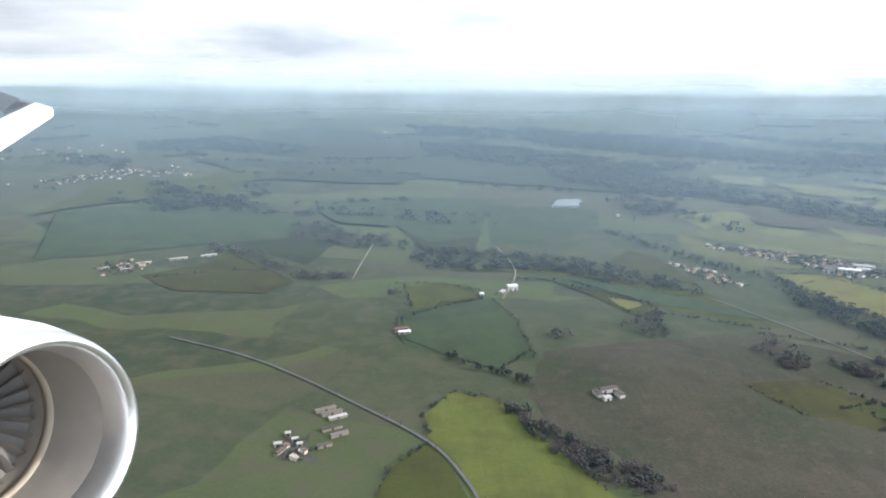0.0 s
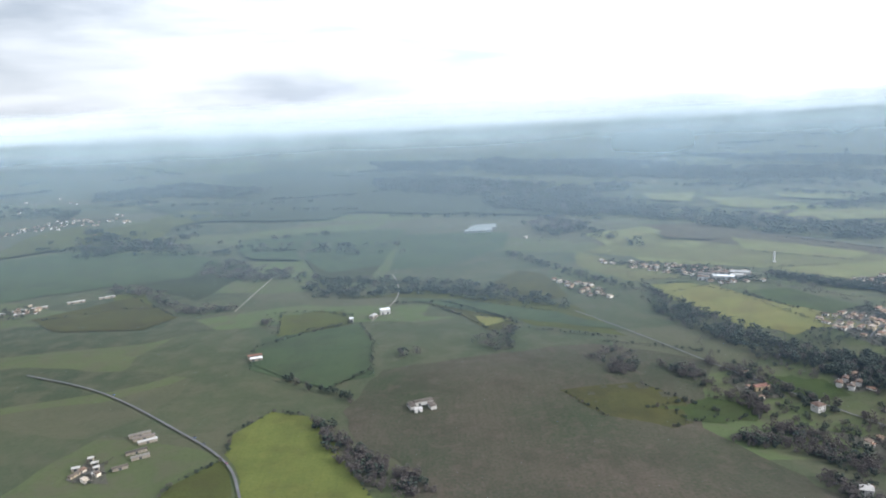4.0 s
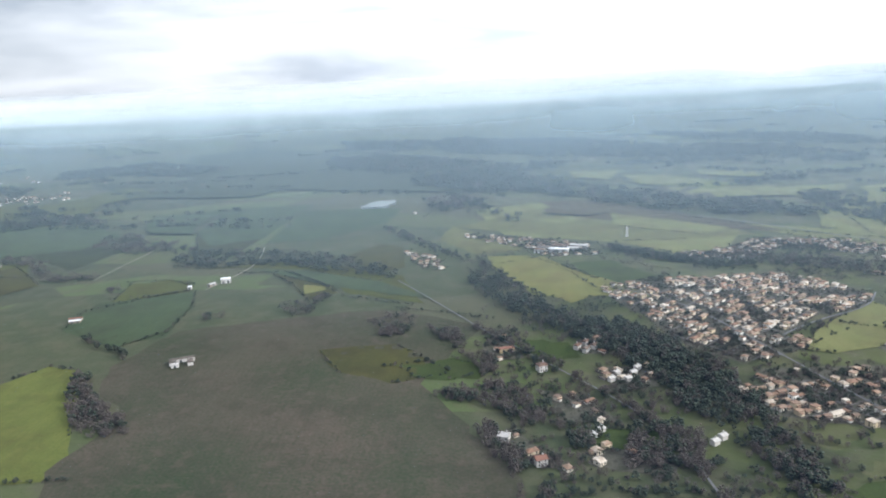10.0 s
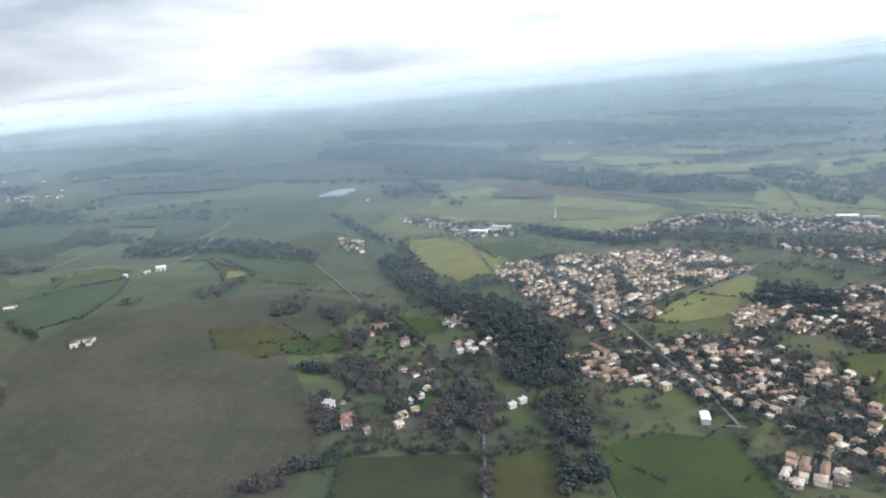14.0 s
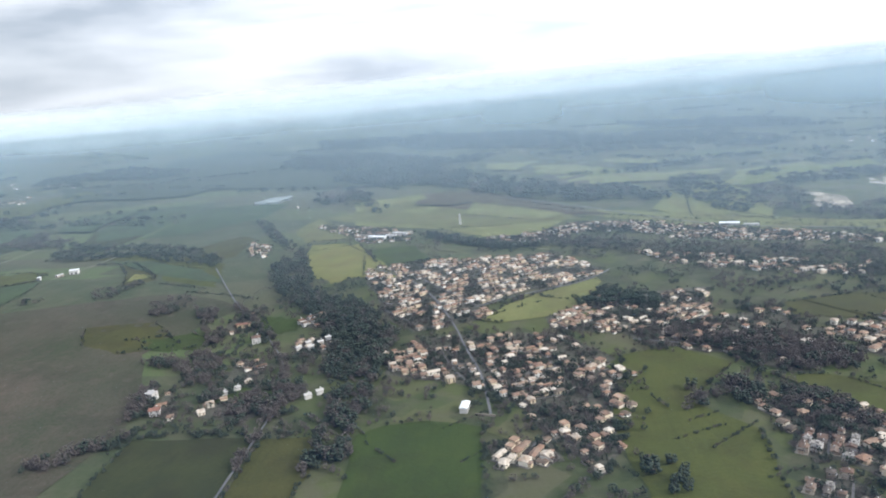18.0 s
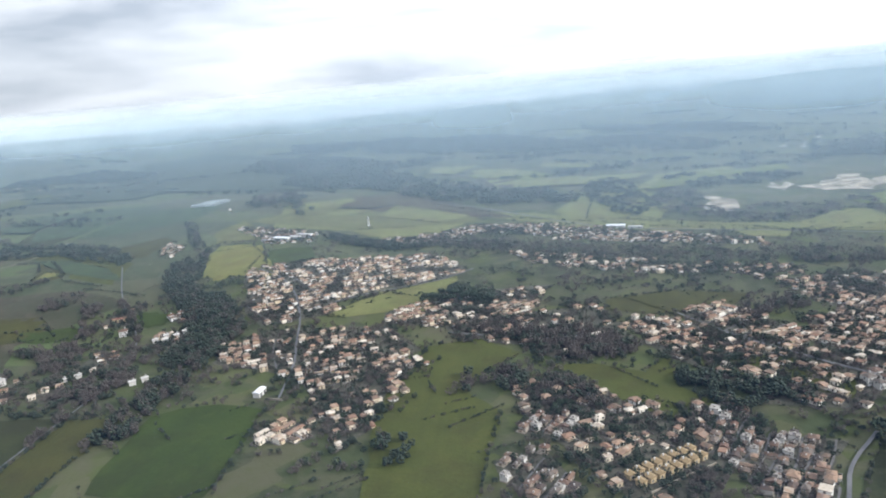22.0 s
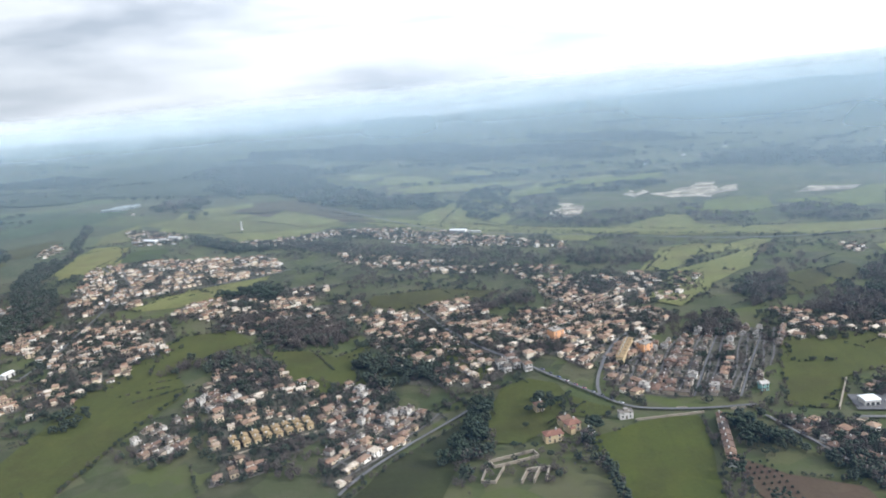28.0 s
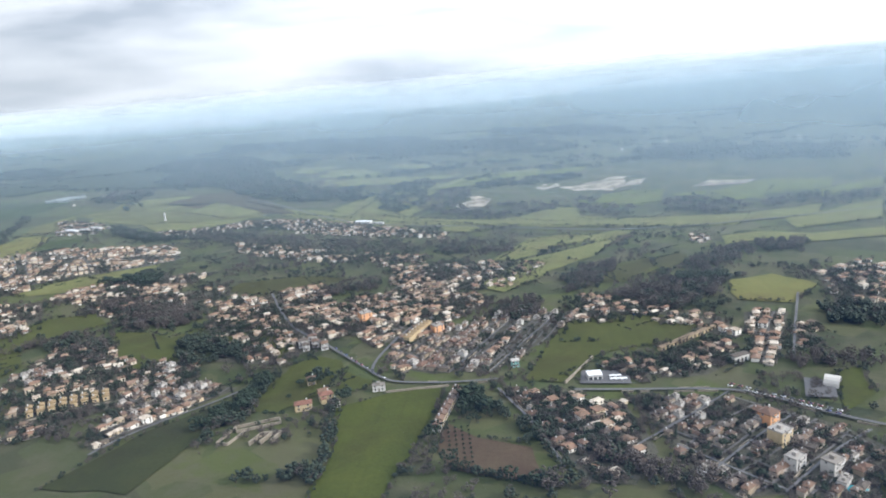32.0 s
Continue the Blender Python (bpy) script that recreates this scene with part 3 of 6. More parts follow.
way("road", 2.1, (1024, 231), (998, 204), (982, 168), (967, 137), (964, 127))
way("road", 1.8, (530, 620), (594, 549), (628, 465), (643, 400), (657, 354), (665, 291))
way("road", 1.8, (646, 492), (687, 521), (752, 555), (782, 598))
way("track", 1.5, (-68, 917), (-75, 837), (-79, 768))
way("track", 1.5, (85, 704), (110, 784), (110, 842), (98, 908))
way("track", 1.2, (706, 310), (723, 326))
way("road", 1.8, (1418, 360), (1390, 286), (1369, 228))
way("road", 1.3, (1261, 129), (1292, 158), (1320, 187))
way("road", 1.3, (1294, 108), (1323, 139), (1346, 159))
way("road", 1.3, (1317, 87), (1351, 122), (1375, 140))
way("road", 1.3, (1280, 129), (1299, 108), (1318, 89))
way("road", 1.5, (1188, 199), (1211, 152), (1224, 109))
way("road", 2.7, (669, 1080), (870, 864), (1016, 768), (1181, 672), (1314, 616), (1443, 627), (1623, 666))
way("road", 1.2, (1156, 225), (1176, 278), (1197, 330))
way("road", 1.2, (1182, 223), (1204, 276), (1227, 327))
way("road", 1.8, (772, 404), (828, 383), (871, 365))
for i, (kind, width, points) in enumerate(ROADS):
    paved = kind == "road"
    tagged(ribbon(kind, points, width, ASPHALT if paved else GRAVEL, 1.15 + 0.02 * i),
           "grey asphalt country road between fields and houses" if paved else "pale gravel track across the fields", "road" if paved else "track", kind="structure")


# ---------------------------------------------------------------- trees
rng = np.random.default_rng(11)
OCTA = np.array([(1, 0, 0), (0, 1, 0), (-1, 0, 0), (0, -1, 0), (0, 0, 1), (0, 0, -1)], float)
OCTA_F = np.array([(0, 1, 4), (1, 2, 4), (2, 3, 4), (3, 0, 4), (1, 0, 5), (2, 1, 5), (3, 2, 5), (0, 3, 5)])


def crown_arrays(kind, clumps, r):
    """A crown of many small uneven leaf clumps round a hollow heart, about 1 high and 1 wide, standing on z = 0.25."""
    vs, fs = [], []
    for i in range(clumps):
        u = r.normal(size=3)
        u /= np.linalg.norm(u)
        if kind == "pine":
            c = np.array((u[0] * 0.50, u[1] * 0.50, 0.80 + 0.16 * u[2]))
            size = r.uniform(0.09, 0.17)
        elif kind == "cypress":
            zz = r.uniform(0.05, 1.0)
            c = np.array((u[0] * 0.16 * (1.15 - zz), u[1] * 0.16 * (1.15 - zz), zz))
            size = r.uniform(0.06, 0.11)
        elif kind == "bare":
            c = np.array((u[0] * 0.40, u[1] * 0.40, 0.60 + 0.36 * u[2])) * r.uniform(0.75, 1.08)
            size = r.uniform(0.05, 0.12)
        else:
            c = np.array((u[0] * 0.40, u[1] * 0.40, 0.58 + 0.34 * u[2])) * r.uniform(0.8, 1.08)
            size = r.uniform(0.10, 0.20)
        v = OCTA * size * r.uniform(0.6, 1.35, size=(6, 1)) * (1, 1, 0.8)
        a = r.uniform(0, 6.28)
        v = v @ np.array(((math.cos(a), -math.sin(a), 0), (math.sin(a), math.cos(a), 0.0), (0, 0, 1)))
        fs.append(OCTA_F + 6 * i)
        vs.append(v + c)
    return np.concatenate(vs), np.concatenate(fs)


def trunk_arrays(r, top=0.62, girth=0.035):
    """A tapered trunk with three limbs."""
    vs, fs = [], []

    def limb(a, b, ra, rb):
        a, b = np.array(a), np.array(b)
        k = len(vs)
        d = b - a
        s = np.cross(d, (0.3, 0.9, 0.1))
        s /= np.linalg.norm(s)
        t = np.cross(d, s)
        t /= np.linalg.norm(t)
        for p, rad in ((a, ra), (b, rb)):
            for q in range(5):
                vs.append(p + rad * (math.cos(q * 1.2566) * s + math.sin(q * 1.2566) * t))
        for q in range(5):
            fs.append((k + q, k + (q + 1) % 5, k + 5 + (q + 1) % 5))
            fs.append((k + q, k + 5 + (q + 1) % 5, k + 5 + q))
    limb((0, 0, -0.03), (0.01, 0.0, top * 0.6), girth, girth * 0.7)
    for i in range(3):
        a = i * 2.1 + r.uniform(0, 1)
        limb((0.01, 0, top * 0.55), (0.26 * math.cos(a), 0.26 * math.sin(a), top + 0.16), girth * 0.6, girth * 0.15)
    return np.array(vs), np.array(fs)


def triangles(name, verts, faces, mats, slots=None):
    me = bpy.data.meshes.new(name)
    me.vertices.add(len(verts))
    me.vertices.foreach_set("co", np.asarray(verts, np.float32).ravel())
    me.loops.add(3 * len(faces))
    me.loops.foreach_set("vertex_index", np.asarray(faces, np.int32).ravel())
    me.polygons.add(len(faces))
    me.polygons.foreach_set("loop_start", np.arange(0, 3 * len(faces), 3, dtype=np.int32))
    for m in mats:
        me.materials.append(m)
    if slots is not None:
        me.polygons.foreach_set("material_index", np.asarray(slots, np.int32))
    me.update(calc_edges=True)
    me.validate()
    return me


FOLIAGE = {"broad": LEAF, "bare": TWIG, "pine": PINE, "cypress": PINE, "hedge": LEAF}
PROTO = {k: [crown_arrays(k, n, rng) for _ in range(5)] for k, n in (("broad", 24), ("bare", 34), ("pine", 24), ("cypress", 22))}
PROTO_FAR = {k: [crown_arrays(k, n, rng) for _ in range(5)] for k, n in (("broad", 11), ("bare", 13), ("pine", 11), ("cypress", 9))}
STEM = [trunk_arrays(rng) for _ in range(3)]


def joined_trees(name, spots, label, category="trees"):
    """Many trees in one mesh: spots of (x, y, kind, high, wide)."""
    vs, fs, ss, k = [], [], [], 0
    mats = [LEAF, TWIG, PINE, BARK]
    slot = {"broad": 0, "bare": 1, "pine": 2, "cypress": 2}
    for x, y, kind, high, wide in spots:
        near = y < 560
        crown = (PROTO if near else PROTO_FAR)[kind][rng.integers(5)]
        parts = [(crown, slot[kind])] + ([(STEM[rng.integers(3)], 3)] if near else [])
        a = rng.uniform(0, 6.28)
        ca, sa = math.cos(a), math.sin(a)
        z = height(x, y) + 0.25
        for (v, f), s in parts:
            w = np.empty_like(v)
            w[:, 0] = (v[:, 0] * ca - v[:, 1] * sa) * wide + x
            w[:, 1] = (v[:, 0] * sa + v[:, 1] * ca) * wide + y
            w[:, 2] = v[:, 2] * high + z
            vs.append(w)
            fs.append(f + k)
            ss.append(np.full(len(f), s))
            k += len(v)
    if not vs:
        return None
    me = triangles(name, np.concatenate(vs), np.concatenate(fs), mats, np.concatenate(ss))
    return tagged(new(name, me), label, category, kind="stuff")


def along(points, width, gap):
    """Scattered spots in a band along a line."""
    out = []
    for a, b in zip(points, points[1:]):
        a, b = Vector(a), Vector(b)
        d = b - a
        s = Vector((-d.y, d.x)).normalized()
        for _ in range(max(1, int(d.length * max(width, gap) / gap ** 2))):
            u, v = rng.uniform(0, 1), rng.uniform(-0.5, 0.5)
            edge = 0.75 + 0.5 * noise.noise(Vector((a.x + d.x * u, a.y + d.y * u, 0)) / 30)
            p = a + d * u + s * v * width * edge
            out.append((p.x, p.y))
    return out


WOODS = []


def wood_strip(kind, width, *points):
    WOODS.append((kind, width, list(points)))


wood_strip("mixed", 24, (270, 990), (337, 858), (403, 751), (431, 668), (458, 590), (494, 542), (532, 513))
wood_strip("mixed", 34, (520, 509), (549, 478), (567, 434), (573, 380), (568, 328), (569, 272), (570, 228))
wood_strip("broad", 6, (22, 555), (49, 530), (70, 520), (88, 500))
wood_strip("hedge", 4, (64, 708), (19, 677), (-25, 640))
wood_strip("hedge", 4, (-30, 753), (20, 754), (63, 732))
wood_strip("hedge", 5, (98, 773), (163, 771), (214, 716), (254, 658), (333, 621))
wood_strip("hedge", 5, (309, 616), (359, 599), (411, 576))
wood_strip("bare", 22, (390, 377), (413, 318), (417, 274), (397, 251), (382, 239))
wood_strip("bare", 9, (389, 564), (443, 495), (483, 428), (506, 367), (515, 321), (517, 277), (518, 231))
wood_strip("hedge", 6, (432, 282), (463, 286), (514, 279), (560, 276))
wood_strip("broad", 26, (562, 803), (596, 768), (658, 731), (711, 716))
wood_strip("mixed", 34, (568, 804), (628, 745), (680, 721), (738, 732), (814, 729))
wood_strip("pine", 34, (738, 494), (779, 502), (806, 475))
wood_strip("bare", 36, (804, 418), (843, 381), (880, 370), (913, 345))
wood_strip("broad", 22, (933, 303), (965, 283), (994, 270), (1003, 264))
wood_strip("bare", 36, (1008, 410), (1035, 428), (1065, 438))
wood_strip("broad", 18, (816, 294), (839, 304), (875, 291))
wood_strip("pine", 18, (1029, 237), (1027, 195), (1015, 154))
wood_strip("pine", 10, (740, 215), (760, 217))
wood_strip("broad", 14, (935, 303), (948, 265), (965, 257))
wood_strip("broad", 60, (1417, 306), (1439, 304), (1453, 296))
wood_strip("bare", 30, (1278, 365), (1317, 383), (1321, 352))
wood_strip("pine", 30, (1336, 410), (1378, 406))
wood_strip("bare", 22, (1368, 228), (1388, 229), (1419, 222))
wood_strip("broad", 22, (1240, 421), (1256, 436))
wood_strip("pine", 12, (1166, 193), (1179, 177), (1180, 156))
wood_strip("bare", 24, (1239, 122), (1254, 116), (1263, 106))
wood_strip("bare", 20, (1213, 94), (1232, 100), (1248, 90))
wood_strip("broad", 12, (1062, 102), (1085, 102), (1100, 112))
wood_strip("broad", 5, (1089, 182), (1099, 134), (1103, 97))
wood_strip("bare", 26, (1262, 99), (1278, 104), (1290, 92))
wood_strip("pine", 4, (1166, 113), (1189, 100), (1213, 94))
wood_strip("pine", 5, (1156, 151), (1157, 127), (1156, 106))
wood_strip("broad", 10, (1189, 173), (1208, 149), (1219, 125))
wood_strip("broad", 12, (1028, 225), (1034, 186), (1025, 141))
wood_strip("broad", 10, (1063, 227), (1077, 232))
wood_strip("hedge", 3, (748, 356), (774, 291))
wood_strip("hedge", 3, (715, 311), (741, 336))
wood_strip("hedge", 8, (681, 1041), (838, 880), (949, 841), (1174, 674))
for kind, width, points in WOODS:
    mid_y = sum(p[1] for p in points) / len(points)
    gap = 4.6 if mid_y < 560 else (5.5 if mid_y < 900 else 9.0)
    if kind == "hedge":
        gap = 3.0 if mid_y < 800 else 5.0
    spots = []
    for x, y in along(points, width, gap):
        if kind != "hedge" and noise.noise(Vector((x / 17, y / 17, 3.0))) < -0.28:
            continue
        pick = rng.uniform()
        k = kind
        if kind == "mixed":
            k = "broad" if pick < 0.55 else "bare"
        elif kind == "hedge":
            k = "broad" if pick < 0.7 else "bare"
        elif pick < 0.14:
            k = "bare" if kind == "broad" else "broad"
        high = rng.uniform(3.4, 8.6) * (0.45 if kind == "hedge" else 1.0) * (1.35 if mid_y > 900 else 1.0)
        wide = high * rng.uniform(0.75, 1.15)
        spots.append((x, y, k, high, wide))
    label = {"hedge": "dark hedge of low trees along a field edge", "bare": "grey-brown wood of leafless winter trees", "pine": "clump of dark green pines"}.get(kind, "dark green strip of woodland in a valley")
    joined_trees("hedge" if kind == "hedge" else "woodland", spots, label, "hedge" if kind == "hedge" else "woodland")


def inside(x, y, poly):
    c = False
    for (ax, ay), (bx, by) in zip(poly, poly[1:] + poly[:1]):
        if (ay > y) != (by > y) and x < (bx - ax) * (y - ay) / (by - ay) + ax:
            c = not c
    return c


def wood(kind, *outline):
    """Woodland that fills an outline, with a ragged edge and a few gaps."""
    poly = list(outline)
    xs, ys = [p[0] for p in poly], [p[1] for p in poly]
    mid_y = sum(ys) / len(ys)
    gap = 4.6 if mid_y < 560 else (5.5 if mid_y < 760 else (8.0 if mid_y < 1150 else 15.0))
    rag = 1.4 * gap
    spots = []
    for _ in range(int((max(xs) - min(xs)) * (max(ys) - min(ys)) / gap ** 2 * 1.25)):
        x, y = rng.uniform(min(xs), max(xs)), rng.uniform(min(ys), max(ys))
        if not inside(x + rag * noise.noise(Vector((x / 19, y / 19, 1.0))), y + rag * noise.noise(Vector((x / 19, y / 19, 6.0))), poly) or noise.noise(Vector((x, y, 30)) / (4 * gap)) < -0.42:
            continue
        k = kind if rng.uniform() > 0.2 else ("bare" if kind == "broad" else "broad")
        high = rng.uniform(3.4, 8.2) if mid_y < 760 else gap * rng.uniform(0.55, 1.0)
        spots.append((x, y, k, high, high * rng.uniform(0.85, 1.2) if mid_y < 760 else gap * rng.uniform(1.0, 1.5)))
    joined_trees("woodland", spots, "grey-brown wood of leafless winter trees" if kind == "bare" else "dark green woodland between fields", "woodland")


wood("broad", (-47, 947), (8, 905), (60, 893), (91, 907), (110, 881), (167, 870), (217, 833), (256, 798), (292, 765), (306, 735), (293, 717), (253, 746), (203, 776), (155, 797), (103, 811), (62, 810), (8, 808), (-21, 877))
wood("bare", (-195, 1031), (-155, 1050), (-106, 995), (-48, 963), (-44, 904), (-82, 903), (-129, 925), (-171, 945))
wood("bare", (187, 626), (228, 665), (237, 650), (228, 606), (211, 593), (196, 612))
wood("bare", (119, 608), (140, 614), (140, 598), (122, 595))
wood("bare", (288, 575), (330, 604), (331, 575), (337, 559), (320, 539), (306, 546))
wood("bare", (54, 487), (76, 459), (95, 430), (116, 406), (136, 389), (152, 364), (125, 361), (103, 381), (87, 408), (69, 440))
wood("broad", (-525, 1338), (-470, 1289), (-421, 1233), (-356, 1213), (-275, 1201), (-265, 1155), (-330, 1157), (-409, 1169), (-454, 1215))
wood("bare", (-287, 874), (-276, 909), (-229, 898), (-191, 859), (-167, 810), (-123, 789), (-71, 790), (-69, 769), (-132, 761), (-167, 781), (-202, 845), (-250, 870))
wood("bare", (-43, 759), (-26, 735), (-10, 693), (-15, 671), (-27, 693))
wood("broad", (-26, 2157), (245, 2092), (474, 1687), (668, 1618), (495, 1530), (199, 1678), (9, 1885))
wood("broad", (260, 1631), (458, 1409), (632, 1331), (465, 1265), (287, 1425))
wood("broad", (-820, 2004), (-618, 2186), (-319, 2046), (-352, 1872), (-575, 1923), (-733, 1823))
wood("broad", (486, 1390), (639, 1348), (719, 1249), (779, 1139), (841, 1069), (961, 1014), (931, 966), (819, 990), (718, 1036), (651, 1104), (579, 1197), (494, 1301))
wood("broad", (331, 1607), (512, 1560), (608, 1412), (531, 1379), (398, 1452), (301, 1500))
wood("broad", (327, 2552), (717, 2395), (963, 1964), (1155, 1696), (975, 1607), (739, 1730), (489, 2097), (284, 2351))
wood("bare", (315, 1200), (379, 1240), (405, 1142), (375, 1088), (339, 1099))
wood("bare", (357, 429), (376, 440), (408, 452), (426, 438), (436, 408), (445, 389), (421, 375), (409, 398), (390, 412), (367, 420))
wood("broad", (449, 354), (467, 363), (469, 351), (458, 334), (446, 340))
wood("bare", (349, 556), (379, 551), (400, 508), (414, 473), (398, 464), (380, 503), (357, 541))
wood("broad", (941, 1072), (970, 1158), (1008, 1175), (1031, 1092), (1031, 1002), (1036, 893), (999, 862), (969, 890), (951, 960))
wood("bare", (1020, 898), (1060, 1017), (1088, 1021), (1114, 966), (1101, 858), (1133, 836), (1158, 862), (1230, 848), (1272, 849), (1238, 783), (1171, 745), (1098, 797), (1045, 839))
wood("broad", (1117, 1082), (1178, 1105), (1278, 1121), (1312, 1078), (1240, 1018), (1162, 1027), (1113, 1009))
wood("bare", (1282, 867), (1307, 855), (1304, 792), (1356, 760), (1332, 709), (1274, 734), (1272, 799))
wood("bare", (706, 782), (781, 755), (887, 709), (987, 653), (1073, 609), (1149, 609), (1193, 586), (1190, 551), (1155, 542), (1090, 558), (980, 585), (889, 630), (820, 666), (737, 702))
wood("broad", (561, 826), (619, 775), (711, 717), (669, 706), (611, 746))
wood("broad", (796, 1139), (881, 1133), (897, 1032), (864, 1008), (812, 1069))
wood("broad", (-89, 2693), (324, 2464), (662, 1966), (656, 1739), (313, 2234), (11, 2396))
wood("broad", (868, 1969), (1115, 1937), (1347, 1591), (1256, 1472), (1045, 1653), (872, 1727))
wood("broad", (1434, 1421), (1649, 1377), (1565, 1201), (1434, 1236))
wood("broad", (1072, 2575), (1449, 2001), (1542, 1794), (1328, 1811), (1082, 2141))
wood("bare", (1239, 403), (1259, 462), (1290, 486), (1287, 447), (1261, 399), (1239, 380))
wood("bare", (1293, 364), (1325, 413), (1364, 433), (1379, 412), (1353, 355), (1321, 333), (1291, 344))
wood("bare", (1347, 454), (1387, 498), (1435, 528), (1486, 527), (1470, 494), (1422, 483), (1365, 436))
wood("bare", (1172, 338), (1188, 372), (1211, 376), (1223, 360), (1209, 328), (1178, 310))
wood("bare", (1384, 777), (1439, 814), (1477, 754), (1494, 708), (1438, 679), (1391, 721))
wood("bare", (1485, 719), (1551, 767), (1603, 776), (1575, 717), (1511, 702))
wood("broad", (1443, 1387), (1670, 1304), (1794, 1186), (1730, 1048), (1601, 1105), (1476, 1185))
wood("broad", (387, 735), (426, 674), (450, 606), (485, 564), (520, 537), (552, 510), (560, 479), (566, 435), (576, 405), (544, 355), (530, 386), (526, 437), (504, 485), (469, 531), (437, 577), (400, 636))
wood("bare", (487, 359), (520, 368), (532, 336), (511, 303), (476, 307))
wood("bare", (782, 286), (795, 317), (820, 332), (843, 325), (834, 305), (807, 303), (789, 281))
wood("bare", (838, 300), (863, 302), (878, 289), (888, 263), (873, 258), (859, 279), (838, 289))
wood("broad", (748, 231), (763, 236), (776, 218), (764, 198), (751, 204))
wood("bare", (835, 398), (872, 412), (902, 389), (917, 345), (893, 329), (860, 342), (835, 365))

wood("bare", (1578, 740), (1678, 788), (1651, 728), (1562, 683))

# far hedgerows and copses of the open country
far_rng = random.Random(5)
far_spots = []
for _ in range(170):
    y = 1080 + 2100 * far_rng.random() ** 1.3
    x = 610 + (y + 150) * far_rng.uniform(-0.95, 0.95)
    a, n, w = far_rng.gauss(0, 0.5), far_rng.uniform(60, 330), far_rng.choice((6, 8, 10, 22, 40))
    end = (x + n * math.cos(a), y + n * math.sin(a))
    for p in along([(x, y), end], w, 11.0):
        hh = far_rng.uniform(7, 12)
        far_spots.append((*p, "bare" if far_rng.random() < 0.25 else "broad", hh, hh * 1.25))
joined_trees("far_woodland", far_spots, "far dark hedgerows and copses between hazy fields", "woodland")

# lone trees in the fields and beside the lanes
TREE_LIB = {}
TREE_WORDS = {"broad": "round dark evergreen tree with a short trunk", "bare": "leafless grey-brown winter tree", "pine": "umbrella pine with a flat dark crown", "cypress": "slim dark cypress tree"}


def place_tree(kind, x, y, high, wide=None):
    wide = wide or high * (0.9 if kind != "cypress" else 1.2)
    key = (kind, int(rng.integers(4)))
    at = pose(x, y, height(x, y) + 0.3, 0, 0, rng.uniform(0, 360)) @ Matrix.Diagonal((wide, wide, high, 1))
    if key not in TREE_LIB:
        top = tagged(new("tree"), TREE_WORDS[kind], "tree")
        v, f = crown_arrays(kind, {"broad": 60, "bare": 80, "pine": 54, "cypress": 40}[kind], rng)
        if kind != "cypress":
            v[:, 2] += 0.02
        o = new("crown", triangles("crown", v, f, [FOLIAGE[kind]]))
        o.parent = top
        v, f = trunk_arrays(rng, 0.72 if kind == "pine" else 0.5)
        o = new("trunk", triangles("trunk", v, f, [BARK]))
        o.parent = top
        TREE_LIB[key] = top
        top.matrix_basis = at
        return top
    t = copy_thing(TREE_LIB[key], Matrix())
    t.matrix_basis = at
    return t

# ---------------------------------------------------------------- houses
def box(vs, fs, x0, x1, y0, y1, z0, z1):
    k = len(vs)
    vs += [(x0, y0, z0), (x1, y0, z0), (x1, y1, z0), (x0, y1, z0), (x0, y0, z1), (x1, y0, z1), (x1, y1, z1), (x0, y1, z1)]
    fs += [(k, k + 3, k + 2, k + 1), (k + 4, k + 5, k + 6, k + 7), (k, k + 1, k + 5, k + 4), (k + 1, k + 2, k + 6, k + 5), (k + 2, k + 3, k + 7, k + 6), (k + 3, k, k + 4, k + 7)]


def hip(vs, fs, w, d, z, rise, over, gable, cx=0.0, cy=0.0, t=0.22):
    """A tiled roof with a thick eave: hipped, or gabled along x."""
    X, Y = w / 2 + over, d / 2 + over
    k = len(vs)
    e = X - (0.15 if gable else min(Y, X * 0.8))
    if X < Y and not gable:
        e = 0.02
    vs += [(cx - X, cy - Y, z), (cx + X, cy - Y, z), (cx + X, cy + Y, z), (cx - X, cy + Y, z), (cx - X, cy - Y, z + t), (cx + X, cy - Y, z + t), (cx + X, cy + Y, z + t), (cx - X, cy + Y, z + t),
           (cx - e, cy, z + t + rise), (cx + e, cy, z + t + rise)]
    fs += [(k, k + 3, k + 2, k + 1), (k, k + 1, k + 5, k + 4), (k + 1, k + 2, k + 6, k + 5), (k + 2, k + 3, k + 7, k + 6), (k + 3, k, k + 4, k + 7),
           (k + 4, k + 5, k + 9, k + 8), (k + 6, k + 7, k + 8, k + 9), (k + 5, k + 6, k + 9), (k + 7, k + 4, k + 8)]


win_v, win_f = [], []
box(win_v, win_f, -0.62, 0.62, -0.10, 0.02, -0.75, -0.62)
box(win_v, win_f, -0.62, -0.48, -0.07, 0.02, -0.62, 0.70)
box(win_v, win_f, 0.48, 0.62, -0.07, 0.02, -0.62, 0.70)
box(win_v, win_f, -0.48, 0.48, -0.02, 0.02, -0.62, 0.70)
WINDOW_MESH = bpy.data.meshes.new("window")
WINDOW_MESH.from_pydata(win_v, [], win_f)
WINDOW_MESH.materials.append(WHITE_WALL)
WINDOW_MESH.materials.append(PANE)
WINDOW_MESH.polygons.foreach_set("material_index", [0] * 18 + [1] * 6)
BALCONY_V, BALCONY_F = [], []
box(BALCONY_V, BALCONY_F, -1.5, 1.5, -1.0, 0, -0.12, 0.0)
box(BALCONY_V, BALCONY_F, -1.5, 1.5, -1.0, -0.92, 0.0, 0.8)
